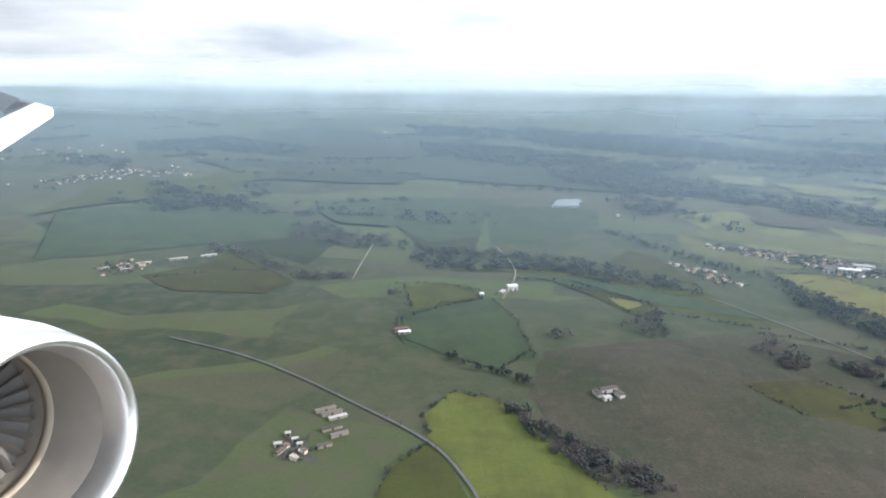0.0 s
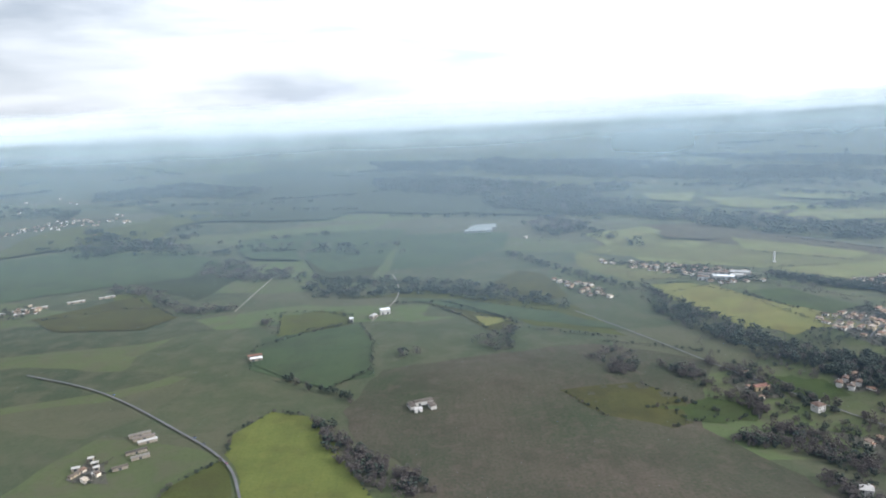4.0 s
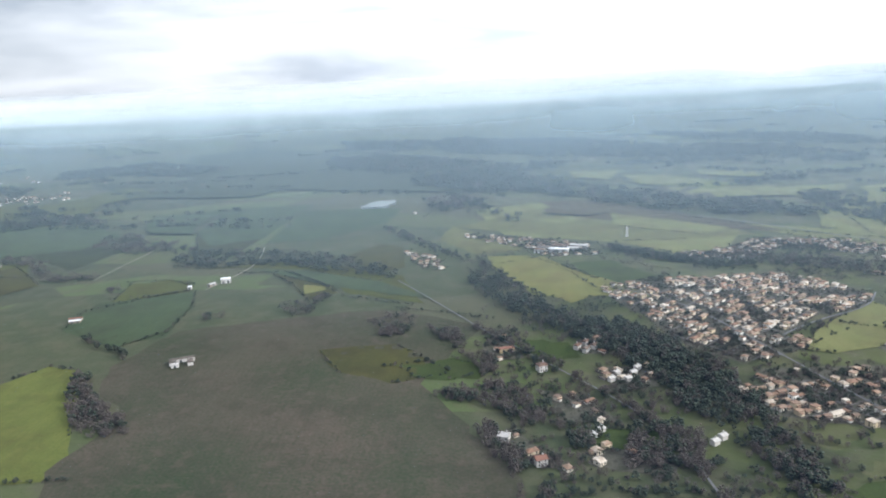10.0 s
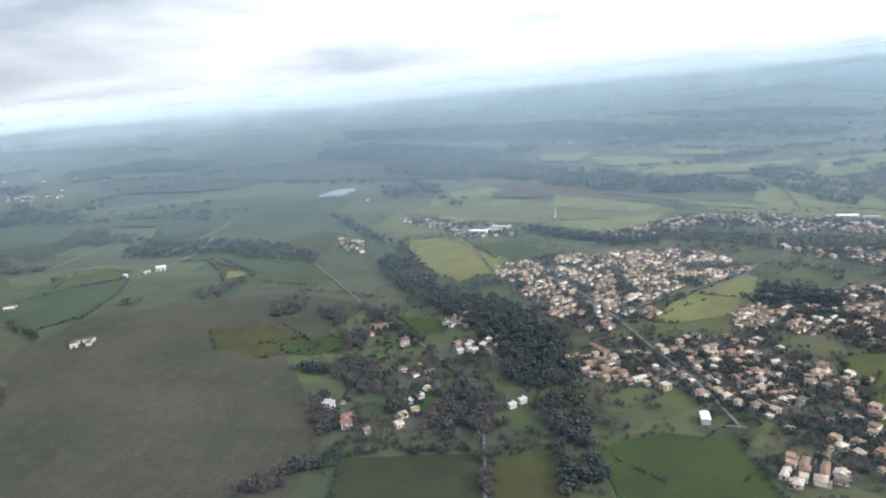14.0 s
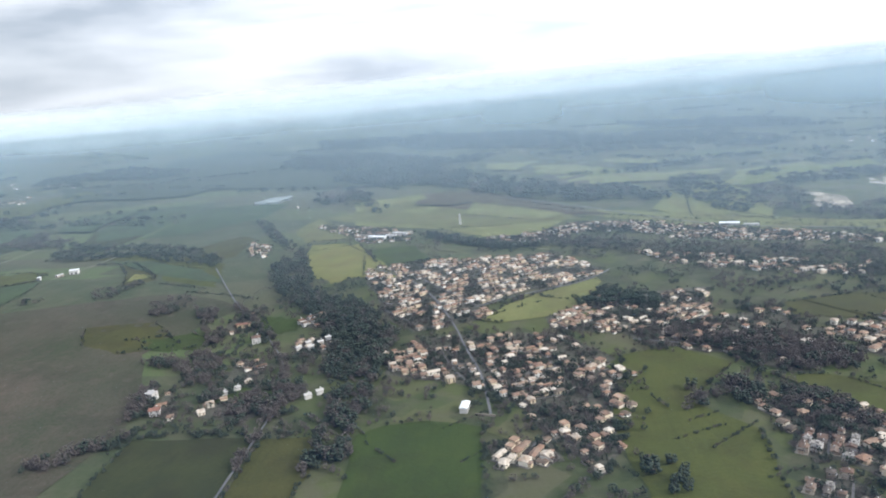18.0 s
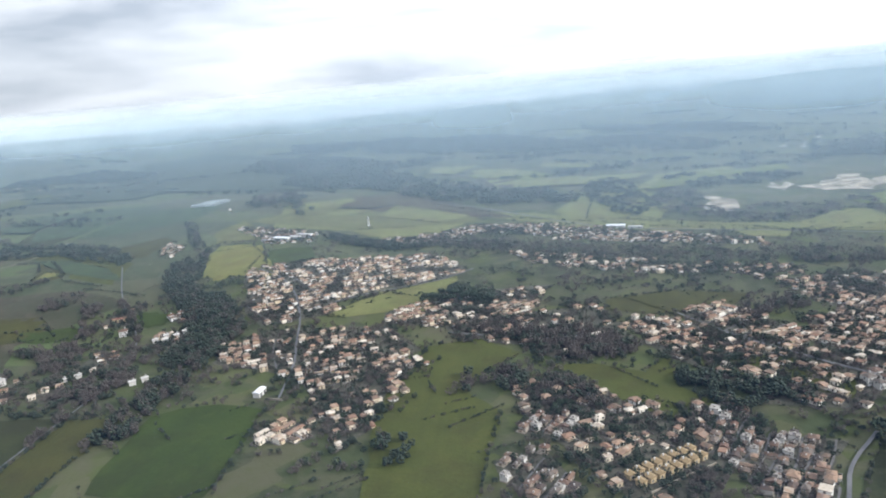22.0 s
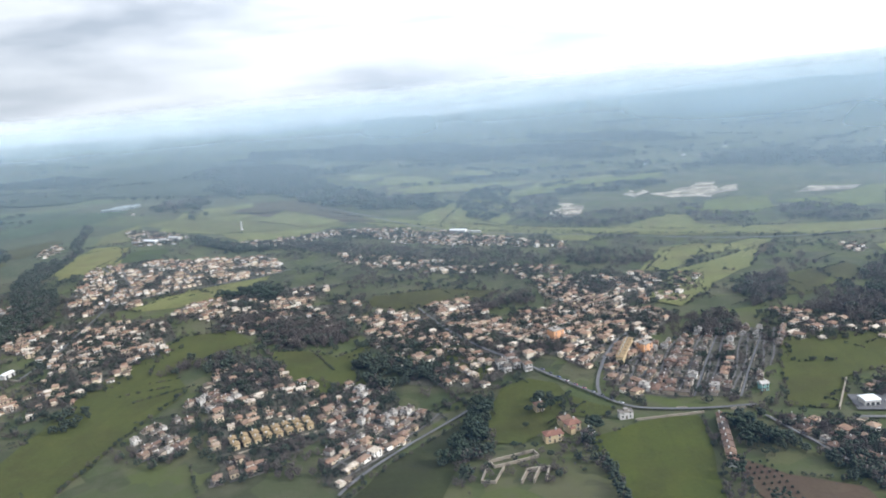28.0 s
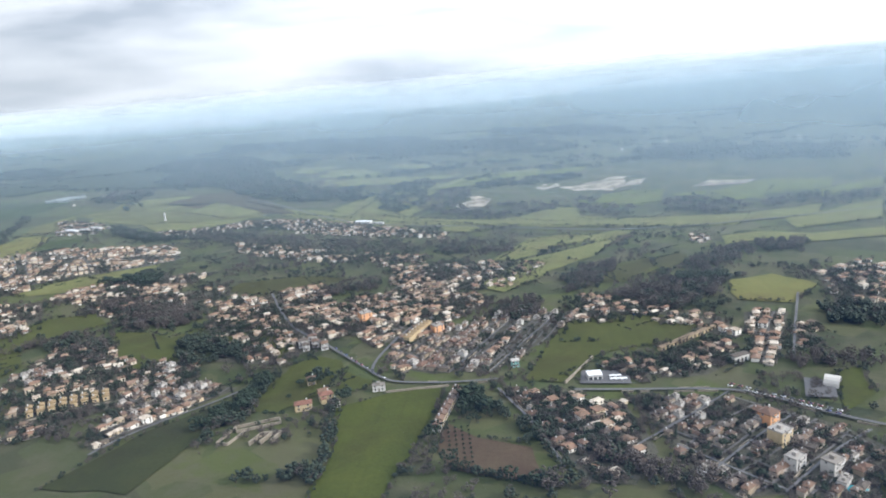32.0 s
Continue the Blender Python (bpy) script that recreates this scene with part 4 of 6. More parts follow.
box(BALCONY_V, BALCONY_F, -1.5, -1.42, -0.92, 0, 0.0, 0.8)
box(BALCONY_V, BALCONY_F, 1.42, 1.5, -0.92, 0, 0.0, 0.8)
BALCONY_MESH = bpy.data.meshes.new("balcony")
BALCONY_MESH.from_pydata(BALCONY_V, [], BALCONY_F)
BALCONY_MESH.materials.append(WHITE_WALL)


def house(w, d, h, roof, wall=WALL, tiles=ROOF, windows=True, wing=0.0, balcony=False, label="", at=None, turn=0.0, annex=False):
    """A small house: walls, thick-eaved roof, chimney and windows under one empty."""
    top = tagged(new("house"), label or "plastered house with a clay tiled roof in a garden", "house")
    vs, fs = [], []
    box(vs, fs, -w / 2, w / 2, -d / 2, d / 2, -1.2, h)
    if wing:
        box(vs, fs, -w / 2 + 0.4, -w / 2 + 0.4 + wing, -d / 2 - wing * 0.7, -d / 2 + 0.1, -1.2, h * 0.72)
    link_mesh("wall", vs, fs, [wall], top)
    vs, fs = [], []
    if roof == "flat":
        box(vs, fs, -w / 2 - 0.1, w / 2 + 0.1, -d / 2 - 0.1, d / 2 + 0.1, h, h + 0.18)
        for x0, x1, y0, y1 in ((-w / 2 - 0.1, w / 2 + 0.1, -d / 2 - 0.1, -d / 2 + 0.1), (-w / 2 - 0.1, w / 2 + 0.1, d / 2 - 0.1, d / 2 + 0.1), (-w / 2 - 0.1, -w / 2 + 0.1, -d / 2 + 0.1, d / 2 - 0.1), (w / 2 - 0.1, w / 2 + 0.1, -d / 2 + 0.1, d / 2 - 0.1)):
            box(vs, fs, x0, x1, y0, y1, h + 0.18, h + 0.7)
        box(vs, fs, -1.1, 1.1, -0.9, 1.2, h + 0.18, h + 2.0)
        link_mesh("roof", vs, fs, [FLAT_ROOF], top)
    else:
        hip(vs, fs, w, d, h, min(w, d) * 0.24, 0.45, roof == "gable")
        if wing:
            hip(vs, fs, wing, wing * 0.7, h * 0.72, wing * 0.16, 0.3, False, -w / 2 + 0.4 + wing / 2, -d / 2 - wing * 0.35)
        link_mesh("roof", vs, fs, [tiles], top)
        vs, fs = [], []
        cx = w * 0.22
        box(vs, fs, cx - 0.3, cx + 0.3, 0.5, 1.1, h + 0.5, h + min(w, d) * 0.24 + 0.9)
        box(vs, fs, cx - 0.4, cx + 0.4, 0.4, 1.2, h + min(w, d) * 0.24 + 0.9, h + min(w, d) * 0.24 + 1.05)
        link_mesh("chimney", vs, fs, [WHITE_WALL], top)
    if annex:
        vs, fs = [], []
        box(vs, fs, -w / 2 - 1.2, w / 2 + 2.8, -d / 2 - 2.2, d / 2 + 0.4, -1.2, 0.1)
        link_mesh("terrace", vs, fs, [STONE], top)
        vs, fs = [], []
        box(vs, fs, w / 2 - 0.1, w / 2 + 2.2, -d / 2 + 0.3, d * 0.12, -1.2, 2.0)
        shed_part = link_mesh("annex", vs, fs, [wall], top)
        vs, fs = [], []
        box(vs, fs, w / 2 - 0.1, w / 2 + 2.4, -d / 2 + 0.1, d * 0.12 + 0.2, 2.0, 2.2)
        link_mesh("annex_roof", vs, fs, [GREY_TILE], shed_part)
    if windows:
        vs, fs = [], []
        box(vs, fs, -0.5, 0.5, -d / 2 - 0.05, -d / 2 + 0.02, -0.2, 1.7)
        link_mesh("door", vs, fs, [BARK], top)
        floors = max(1, int(h / 1.75))
        for fl in range(floors):
            z = 1.25 + fl * 2.2
            for x in (-w * 0.28, w * 0.28):
                o = new("window", WINDOW_MESH)
                o.parent, o.matrix_basis = top, pose(x, -d / 2, z)
            o = new("window", WINDOW_MESH)
            o.parent, o.matrix_basis = top, pose(w / 2, d * 0.1, z, 0, 0, 90)
            if fl == floors - 1:
                o = new("window", WINDOW_MESH)
                o.parent, o.matrix_basis = top, pose(-w / 2, d * 0.1, z, 0, 0, -90)
        if balcony:
            o = new("balcony", BALCONY_MESH)
            o.parent, o.matrix_basis = top, pose(0, -d / 2, 1.25 + (floors - 1) * 2.2 - 0.9)
    if at:
        top.matrix_basis = pose(at[0], at[1], height(*at) + 0.3, 0, 0, turn)
    return top


LIB = {}
SHAPES = [(6.4, 5.4, 3.0, "hip", 0, False), (5.4, 4.8, 2.9, "gable", 0, True), (7.6, 5.2, 3.0, "hip", 3.0, False), (5.6, 5.4, 4.2, "hip", 0, True),
          (6.2, 5.2, 3.5, "flat", 0, True), (4.8, 4.0, 2.1, "gable", 0, False), (8.4, 4.6, 2.7, "gable", 2.8, False), (9.8, 5.4, 2.9, "hip", 0, True),
          (7.2, 6.6, 3.7, "hip", 2.8, True), (11.0, 4.6, 2.4, "gable", 0, False), (7.0, 6.4, 4.3, "flat", 2.6, True), (5.8, 7.4, 3.0, "gable", 2.4, False)]
WORDS = ["hipped clay roof", "gabled clay roof and a balcony", "hipped roof over a side wing", "hipped roof on three storeys", "flat roof behind a parapet", "low gabled roof", "long gabled roof and a wing",
         "wide hipped roof and a balcony", "tall hipped roof and a low wing", "very long gabled roof", "flat roof terrace and a wing", "deep gabled roof and a porch"]


def place_house(x, y, turn):
    """Copies of twelve house types, each a little stretched; each type is built when it is first wanted."""
    n = int(rng.integers(12))
    at = pose(x, y, height(x, y) + 0.3, 0, 0, turn)
    if n in LIB:
        return copy_thing(LIB[n], at @ Matrix.Diagonal((rng.uniform(0.58, 0.95), rng.uniform(0.60, 0.95), rng.uniform(0.72, 1.0), 1)))
    w, d, h, roof, wing, bal = SHAPES[n]
    LIB[n] = house(w, d, h, roof, WHITE_WALL if n in (4, 10) else WALL, ROOF, True, wing, bal, "plastered garden house with a %s" % WORDS[n], annex=n % 2 == 0)
    LIB[n]["group"] = "houses of the village"
    LIB[n].matrix_basis = at @ Matrix.Diagonal((0.85, 0.85, 0.85, 1))
    return LIB[n]


WALL_FAR = material("village_plaster", [(0.312, 0.261, 0.183), (0.41, 0.336, 0.228), (0.483, 0.412, 0.309), (0.511, 0.469, 0.391), (0.553, 0.525, 0.463), (0.596, 0.58, 0.539)], 0.12, 1.5, 0.85, by_island=1.1)
ROOF_FAR = material("village_roof_tiles", [(0.069, 0.057, 0.044), (0.116, 0.078, 0.054), (0.166, 0.097, 0.064), (0.133, 0.097, 0.074), (0.206, 0.132, 0.086), (0.229, 0.188, 0.145), (0.387, 0.348, 0.292)], 0.3, 2.5, 0.85, by_island=1.0)


PAVING = material("yard_paving", [(0.070, 0.066, 0.060), (0.115, 0.106, 0.092), (0.170, 0.156, 0.136)], 0.3, 2.0, 0.9, by_island=0.8)


def joined_houses(spots, label, name="village_houses"):
    """The houses of a quarter too far off to be told apart: walls, roofs and windows in one mesh."""
    vs, fs, ss = [], [], []
    for x, y, turn in spots:
        n = int(rng.integers(12))
        w, d, h, roof, wing, bal = SHAPES[n]
        s = rng.uniform(0.48, 0.88)
        w, d, h = w * s, d * s, h * s * 0.95
        lv, lf, lm = [], [], []
        box(lv, lf, -w / 2, w / 2, -d / 2, d / 2, -1.2, h)
        lm += [0] * (len(lf) - len(lm))
        if wing:
            box(lv, lf, -w / 2 + 0.4, -w / 2 + 0.4 + wing, -d / 2 - wing * 0.7, -d / 2 + 0.1, -1.2, h * 0.72)
            lm += [0] * (len(lf) - len(lm))
            hip(lv, lf, wing, wing * 0.7, h * 0.72, wing * 0.16, 0.3, False, -w / 2 + 0.4 + wing / 2, -d / 2 - wing * 0.35)
            lm += [1] * (len(lf) - len(lm))
        if roof == "flat":
            box(lv, lf, -w / 2 - 0.1, w / 2 + 0.1, -d / 2 - 0.1, d / 2 + 0.1, h, h + 0.5)
        else:
            hip(lv, lf, w, d, h, min(w, d) * 0.24, 0.45, roof == "gable")
        lm += [1] * (len(lf) - len(lm))
        for zz in (1.1, 2.9)[:1 + (h > 3.3)]:
            for px in (-w * 0.28, w * 0.28):
                box(lv, lf, px - 0.5, px + 0.5, -d / 2 - 0.05, -d / 2, zz - 0.6, zz + 0.7)
                box(lv, lf, px - 0.5, px + 0.5, d / 2, d / 2 + 0.05, zz - 0.6, zz + 0.7)
            box(lv, lf, w / 2, w / 2 + 0.05, -0.5, 0.5, zz - 0.6, zz + 0.7)
        lm += [2] * (len(lf) - len(lm))
        lot = rng.uniform()
        if lot < 0.5:
            gx0, gy0 = rng.uniform(0.4, 1.6), rng.uniform(0.4, 2.0)
            box(lv, lf, -w / 2 - gx0, w / 2 + gx0, -d / 2 - gy0, d / 2 + 0.3, -1.2, 0.12)
        if lot > 0.3:
            g = w / 2 + rng.uniform(1.0, 2.0)
            box(lv, lf, -g, g, -d / 2 - 2.6, -d / 2 - 2.4, -1.2, 0.75)
            box(lv, lf, g, g + 0.2, -d / 2 - 2.6, d / 2, -1.2, 0.75)
        lm += [3] * (len(lf) - len(lm))
        m = pose(x, y, height(x, y) + 0.3, 0, 0, turn)
        k = len(vs)
        vs += [m @ Vector(v) for v in lv]
        fs += [tuple(i + k for i in f) for f in lf]
        ss += lm
    if vs:
        tagged(link_mesh(name, vs, fs, [WALL_FAR, ROOF_FAR, PANE, PAVING], slots=ss), label, "houses", kind="stuff")


# ground kept free for roads and for the larger buildings
TAKEN = [(1246, 210), (1248, 216), (1252, 205), (1198, 234), (1377, 194), (1071, 180), (1082, 189), (1113, 204), (1330, 151), (648, 298), (444, 470), (417, 507), (406, 348), (425, 317), (496, 790), (505, 785)]
TAKEN += [(887 + 37 * u + s * 5, 181 + 28 * u - s * 6) for u in (0, 0.2, 0.4, 0.6, 0.8, 1.0) for s in (-1, 0, 1)]
TAKEN += [(1157 + 7 * u, 151 + 50 * u) for u in (0, 0.2, 0.4, 0.6, 0.8, 1.0)]
ROAD_SPOTS = []
for kind, width, points in ROADS:
    for a, b in zip(points, points[1:]):
        a, b = Vector(a), Vector(b)
        for j in range(int((b - a).length / 4) + 1):
            ROAD_SPOTS.append((*(a + (b - a).normalized() * 4 * j), width / 2 + 0.9))
CELLS = {}


def take(x, y, r=0.0):
    CELLS.setdefault((int(x // 12), int(y // 12)), []).append((x, y, r))


def free(x, y, apart, pad=0.0):
    i, j = int(x // 12), int(y // 12)
    for a in (i - 1, i, i + 1):
        for c in (j - 1, j, j + 1):
            for px, py, r in CELLS.get((a, c), ()):
                if (px - x) ** 2 + (py - y) ** 2 < (r + pad if r else apart) ** 2:
                    return False
    return True


for px, py in TAKEN:
    take(px, py)
for px, py, r in ROAD_SPOTS:
    take(px, py, r)


QUARTERS = []


def quarter(kind, gap, turn, *outline):
    QUARTERS.append((kind, gap, turn, list(outline)))


quarter("ridge", 9.0, 38, (520, 625), (623, 645), (725, 678), (778, 595), (753, 560), (701, 538), (647, 495), (661, 473), (626, 454), (597, 446), (564, 488), (551, 527), (526, 585))
quarter("lane", 9.4, 20, (573, 411), (630, 411), (682, 404), (715, 388), (722, 357), (697, 340), (715, 313), (687, 306), (662, 325), (631, 346), (584, 365))
quarter("far", 9.4, 25, (652, 772), (718, 802), (784, 864), (886, 809), (879, 760), (790, 807), (733, 763), (666, 749))
quarter("far", 10.8, 25, (819, 672), (876, 611), (949, 569), (1019, 532), (1091, 512), (1109, 538), (1042, 570), (952, 605), (875, 648))
quarter("ridge", 8.6, 38, (923, 417), (957, 418), (954, 361), (927, 360))
quarter("ridge", 9.4, 38, (986, 396), (1038, 390), (1027, 328), (981, 346))
quarter("centre", 7.9, 48, (1092, 441), (1144, 455), (1136, 350), (1116, 299), (1097, 268), (1080, 284), (1044, 315), (1022, 374), (1057, 355))
quarter("rows", 7.6, 68, (1125, 296), (1166, 318), (1195, 341), (1246, 337), (1218, 275), (1187, 227), (1145, 226), (1114, 240), (1106, 262))
quarter("estate", 7.2, 60, (815, 204), (843, 216), (859, 178), (839, 163), (821, 185))
quarter("estate", 7.2, 60, (825, 244), (858, 265), (865, 241), (852, 227), (834, 228))
quarter("estate", 7.2, 60, (930, 254), (962, 264), (966, 238), (1005, 228), (985, 194), (958, 166), (942, 172), (937, 215))
quarter("town", 7.6, 42, (1260, 187), (1322, 182), (1362, 148), (1375, 126), (1356, 84), (1295, 85), (1279, 121), (1272, 159))
quarter("villa", 7.9, 35, (1191, 197), (1232, 193), (1245, 159), (1255, 141), (1242, 124), (1222, 125), (1211, 154))
quarter("villa", 7.9, 35, (1296, 242), (1338, 270), (1336, 231), (1314, 214), (1286, 207))
quarter("villa", 7.9, 35, (1252, 238), (1289, 235), (1278, 200), (1261, 217))
quarter("rows", 7.2, 68, (1176, 282), (1218, 330), (1236, 328), (1216, 271), (1182, 243), (1155, 245))
quarter("ridge", 8.6, 38, (708, 464), (744, 489), (782, 418), (759, 418), (713, 440))
quarter("ridge", 8.6, 38, (787, 469), (848, 478), (839, 436), (787, 430))
quarter("estate", 7.9, 60, (666, 254), (703, 259), (707, 234), (672, 228))
quarter("far", 10.1, 25, (680, 773), (767, 848), (843, 856), (935, 815), (988, 762), (971, 729), (910, 772), (827, 807), (752, 786), (715, 743))
quarter("far", 10.1, 25, (816, 670), (894, 624), (942, 589), (1008, 563), (997, 536), (923, 561), (859, 596))
quarter("valley", 15.8, 30, (435, 441), (470, 421), (487, 372), (449, 381))
quarter("valley", 11.5, 30, (486, 466), (529, 457), (524, 425), (497, 424))
quarter("valley", 10.1, 30, (480, 517), (506, 517), (500, 489), (484, 489))
quarter("valley", 13.0, 30, (407, 376), (433, 334), (445, 307), (421, 317))
quarter("valley", 15.8, 30, (396, 525), (419, 558), (432, 497), (403, 490))
quarter("valley", 17.3, 30, (452, 360), (510, 322), (497, 293), (459, 313))
quarter("far", 11.5, 25, (304, 850), (354, 798), (356, 743), (322, 768))
quarter("far", 14.4, 25, (-387, 827), (-338, 841), (-327, 794), (-368, 771))
quarter("far", 18.7, 25, (-777, 1359), (-714, 1364), (-662, 1549), (-504, 1483), (-623, 1403), (-684, 1304))
quarter("far", 11.5, 25, (482, 842), (552, 827), (519, 765), (478, 773))
quarter("far", 21.6, 25, (295, 1088), (361, 1070), (342, 1036))
quarter("estate", 11.5, 60, (-89, 425), (-74, 422), (-62, 395), (-88, 402))
quarter("rows", 7.9, 68, (1369, 325), (1396, 321), (1377, 266), (1355, 221), (1345, 230))
quarter("far", 10.8, 25, (1463, 436), (1521, 444), (1478, 351), (1456, 385))
quarter("villa", 8.6, 35, (1389, 292), (1406, 296), (1394, 254), (1379, 250))
quarter("villa", 9.4, 35, (914, 258), (952, 265), (972, 238), (948, 215), (921, 234))
quarter("estate", 7.2, 60, (934, 212), (990, 218), (983, 177), (962, 133), (950, 144))
quarter("far", 9.4, 25, (872, 749), (944, 807), (1105, 663), (1103, 630), (964, 696))
quarter("far", 10.1, 25, (367, 940), (513, 859), (551, 766), (469, 802))
quarter("far", 10.1, 25, (636, 787), (701, 775), (707, 734), (657, 747))
quarter("valley", 11.5, 30, (814, 316), (847, 302), (864, 251), (834, 263))
quarter("valley", 10.1, 30, (989, 281), (1004, 290), (1006, 271))
quarter("ridge", 8.6, 38, (963, 436), (1004, 447), (1028, 393), (1014, 330), (989, 353))
quarter("centre", 7.9, 48, (1104, 284), (1127, 333), (1147, 320), (1144, 275), (1126, 228), (1114, 234))
quarter("far", 10.1, 25, (1052, 516), (1090, 508), (1118, 441), (1132, 367), (1085, 409))
quarter("far", 10.1, 25, (1247, 385), (1276, 389), (1273, 358), (1250, 354))
quarter("sparse", 12.2, 35, (651, 356), (682, 403), (763, 343), (754, 284), (741, 251), (719, 230))
quarter("sparse", 12.2, 35, (685, 290), (721, 296), (745, 251), (725, 216))
quarter("sparse", 10.8, 35, (756, 450), (821, 440), (875, 376), (869, 331), (830, 370), (780, 389))
quarter("sparse", 9.4, 35, (1051, 402), (1122, 420), (1177, 383), (1135, 295), (1074, 287), (1031, 308))
quarter("sparse", 11.5, 35, (1099, 510), (1232, 499), (1189, 408), (1080, 427))
quarter("sparse", 10.8, 35, (1254, 348), (1302, 368), (1334, 377), (1306, 318), (1271, 311), (1242, 314))
quarter("sparse", 10.1, 35, (1215, 190), (1260, 180), (1269, 124), (1256, 95), (1234, 100), (1225, 125))
quarter("sparse", 10.1, 35, (829, 263), (852, 312), (911, 266), (943, 206), (918, 156), (894, 139))
quarter("sparse", 10.8, 35, (910, 412), (963, 404), (1027, 325), (1045, 283), (1006, 274), (962, 298))
quarter("sparse", 11.5, 35, (917, 367), (971, 392), (1065, 285), (1024, 251), (975, 264))
quarter("sparse", 11.5, 35, (1272, 351), (1350, 314), (1349, 268), (1330, 281), (1278, 323))
quarter("sparse", 11.5, 35, (1452, 420), (1513, 426), (1466, 325), (1434, 329))
quarter("sparse", 13.0, 35, (600, 437), (719, 429), (755, 372), (702, 313), (660, 340), (596, 376))
quarter("sparse", 14.4, 35, (758, 515), (867, 528), (821, 438), (751, 436))
quarter("sparse", 14.4, 35, (784, 444), (902, 454), (918, 376), (840, 386))
quarter("far", 10.1, 25, (1383, 583), (1406, 577), (1394, 540), (1378, 544))
VILLAGE_GROUND = material("garden_ground", [(0.014, 0.018, 0.009), (0.03, 0.031, 0.02), (0.063, 0.058, 0.046), (0.022, 0.027, 0.012), (0.048, 0.043, 0.033)], 0.16, 1.1, 0.95, 0.3)
for i, (kind, gap, turn, poly) in enumerate(QUARTERS):
    if kind not in ("far",):
        tagged(drape("village_ground", poly, VILLAGE_GROUND, 0.10 + 0.004 * i, 5.0), "trodden garden ground and paths between houses", "ground", kind="structure")
# streets of the quarters
for i, (kind, gap, turn, poly) in enumerate(QUARTERS):
    if kind in ("far", "sparse", "valley", "villa"):
        continue
    xs, ys = [p[0] for p in poly], [p[1] for p in poly]
    mx, my = sum(xs) / len(xs), sum(ys) / len(ys)
    reach = max(max(xs) - min(xs), max(ys) - min(ys))
    for heading, apart, offset in ((turn, 2.05 * gap, 0.0), (turn + 90, 7 * gap, 2.5 * gap)):
        ca, sa = math.cos(radians(heading)), math.sin(radians(heading))
        for k in range(-int(reach / apart) - 1, int(reach / apart) + 2):
            run = []
            for j in range(-int(reach / 5), int(reach / 5) + 2):
                u, v = 5 * j, k * apart + offset + 1.5 * math.sin(j * 0.3 + k)
                x, y = mx + u * ca - v * sa, my + u * sa + v * ca
                if inside(x, y, poly) and j < int(reach / 5) + 1:
                    run.append((x, y))
                    continue
                if len(run) > 4:
                    tagged(ribbon("street", run, 1.25, STREET, 0.92 + 0.003 * i), "narrow grey street between garden walls", "street", kind="structure")
                    for px, py in run:
                        take(px, py, 1.4)
                run = []
SINGLY = ("town", "villa", "estate", "rows", "valley")
singles = trees_near = 0
for kind, gap, turn, poly in QUARTERS:
    xs, ys = [p[0] for p in poly], [p[1] for p in poly]
    ca, sa = math.cos(radians(turn)), math.sin(radians(turn))
    mx, my = sum(xs) / len(xs), sum(ys) / len(ys)
    span = int(max(max(xs) - min(xs), max(ys) - min(ys)) / (0.88 * gap)) + 2
    block, garden = [], []
    rows = kind not in ("far", "sparse", "valley", "villa")
    for i in range(-span - span // 3, span + span // 3 + 1):
        for j in range(-span, span + 1):
            if rows:
                u = i * gap * 0.70 + rng.uniform(-0.13, 0.13) * gap
                v = 2.05 * gap * (j // 2) + (0.56 if j % 2 else 1.49) * gap + rng.uniform(-0.12, 0.12) * gap
            else:
                u, v = i * gap * 0.88 + rng.uniform(-0.34, 0.34) * gap, j * gap + rng.uniform(-0.34, 0.34) * gap
            x, y = mx + u * ca - v * sa, my + u * sa + v * ca
            if not inside(x, y, poly):
                continue
            bare_spot = noise.noise(Vector((x / 21, y / 21, 5.0))) + 0.4 * noise.noise(Vector((x / 8, y / 8, 1.0))) < ({"ridge": -0.17, "lane": -0.20, "estate": -0.28, "town": -0.22}.get(kind, -0.38) if rows else -0.16)
            if not bare_spot and rng.uniform() < 0.93 and free(x, y, 3.9 if rows else 4.6, 1.5):
                take(x, y)
                face = turn + rng.choice((0, 90, 180, 270) if not rows else (0, 180, 180, 90)) + rng.uniform(-8, 8)
                if kind in SINGLY and singles < 300:
                    place_house(x, y, face)
                    singles += 1
                else:
                    block.append((x, y, face))
            for _ in range((3 if rows else 6) + (8 if bare_spot else -1) + (4 if kind in ("town", "villa") else 0)):
                tx, ty = x + rng.uniform(-0.8, 0.8) * gap, y + rng.uniform(-0.8, 0.8) * gap
                if free(tx, ty, 2.5, 0.3):
                    hgt = rng.uniform(0.8, 3.0) if rows and rng.uniform() < 0.8 else rng.uniform(1.4, 4.8)
                    sort = ("broad", "bare", "bare", "bare", "bare", "broad", "pine", "cypress")[rng.integers(8)]
                    if kind in ("town", "villa") and trees_near < 170 and hgt > 2.4:
                        place_tree(sort, tx, ty, hgt)
                        trees_near += 1
                    else:
                        garden.append((tx, ty, sort, hgt, hgt * 1.05))
    joined_houses(block, "pale plastered village houses with brown tiled roofs")
    joined_trees("garden_trees", garden, "small dark garden trees between the houses", "trees")

# trees and scrub on the open ground between the quarters, thick where the land is not farmed
scrub = []
FIELD_BOX = [(min(p[0] for p in o), max(p[0] for p in o), min(p[1] for p in o), max(p[1] for p in o), o) for _, o in FIELDS]


def farmed(x, y):
    return any(a < x < b and c < y < d and inside(x, y, o) for a, b, c, d, o in FIELD_BOX)


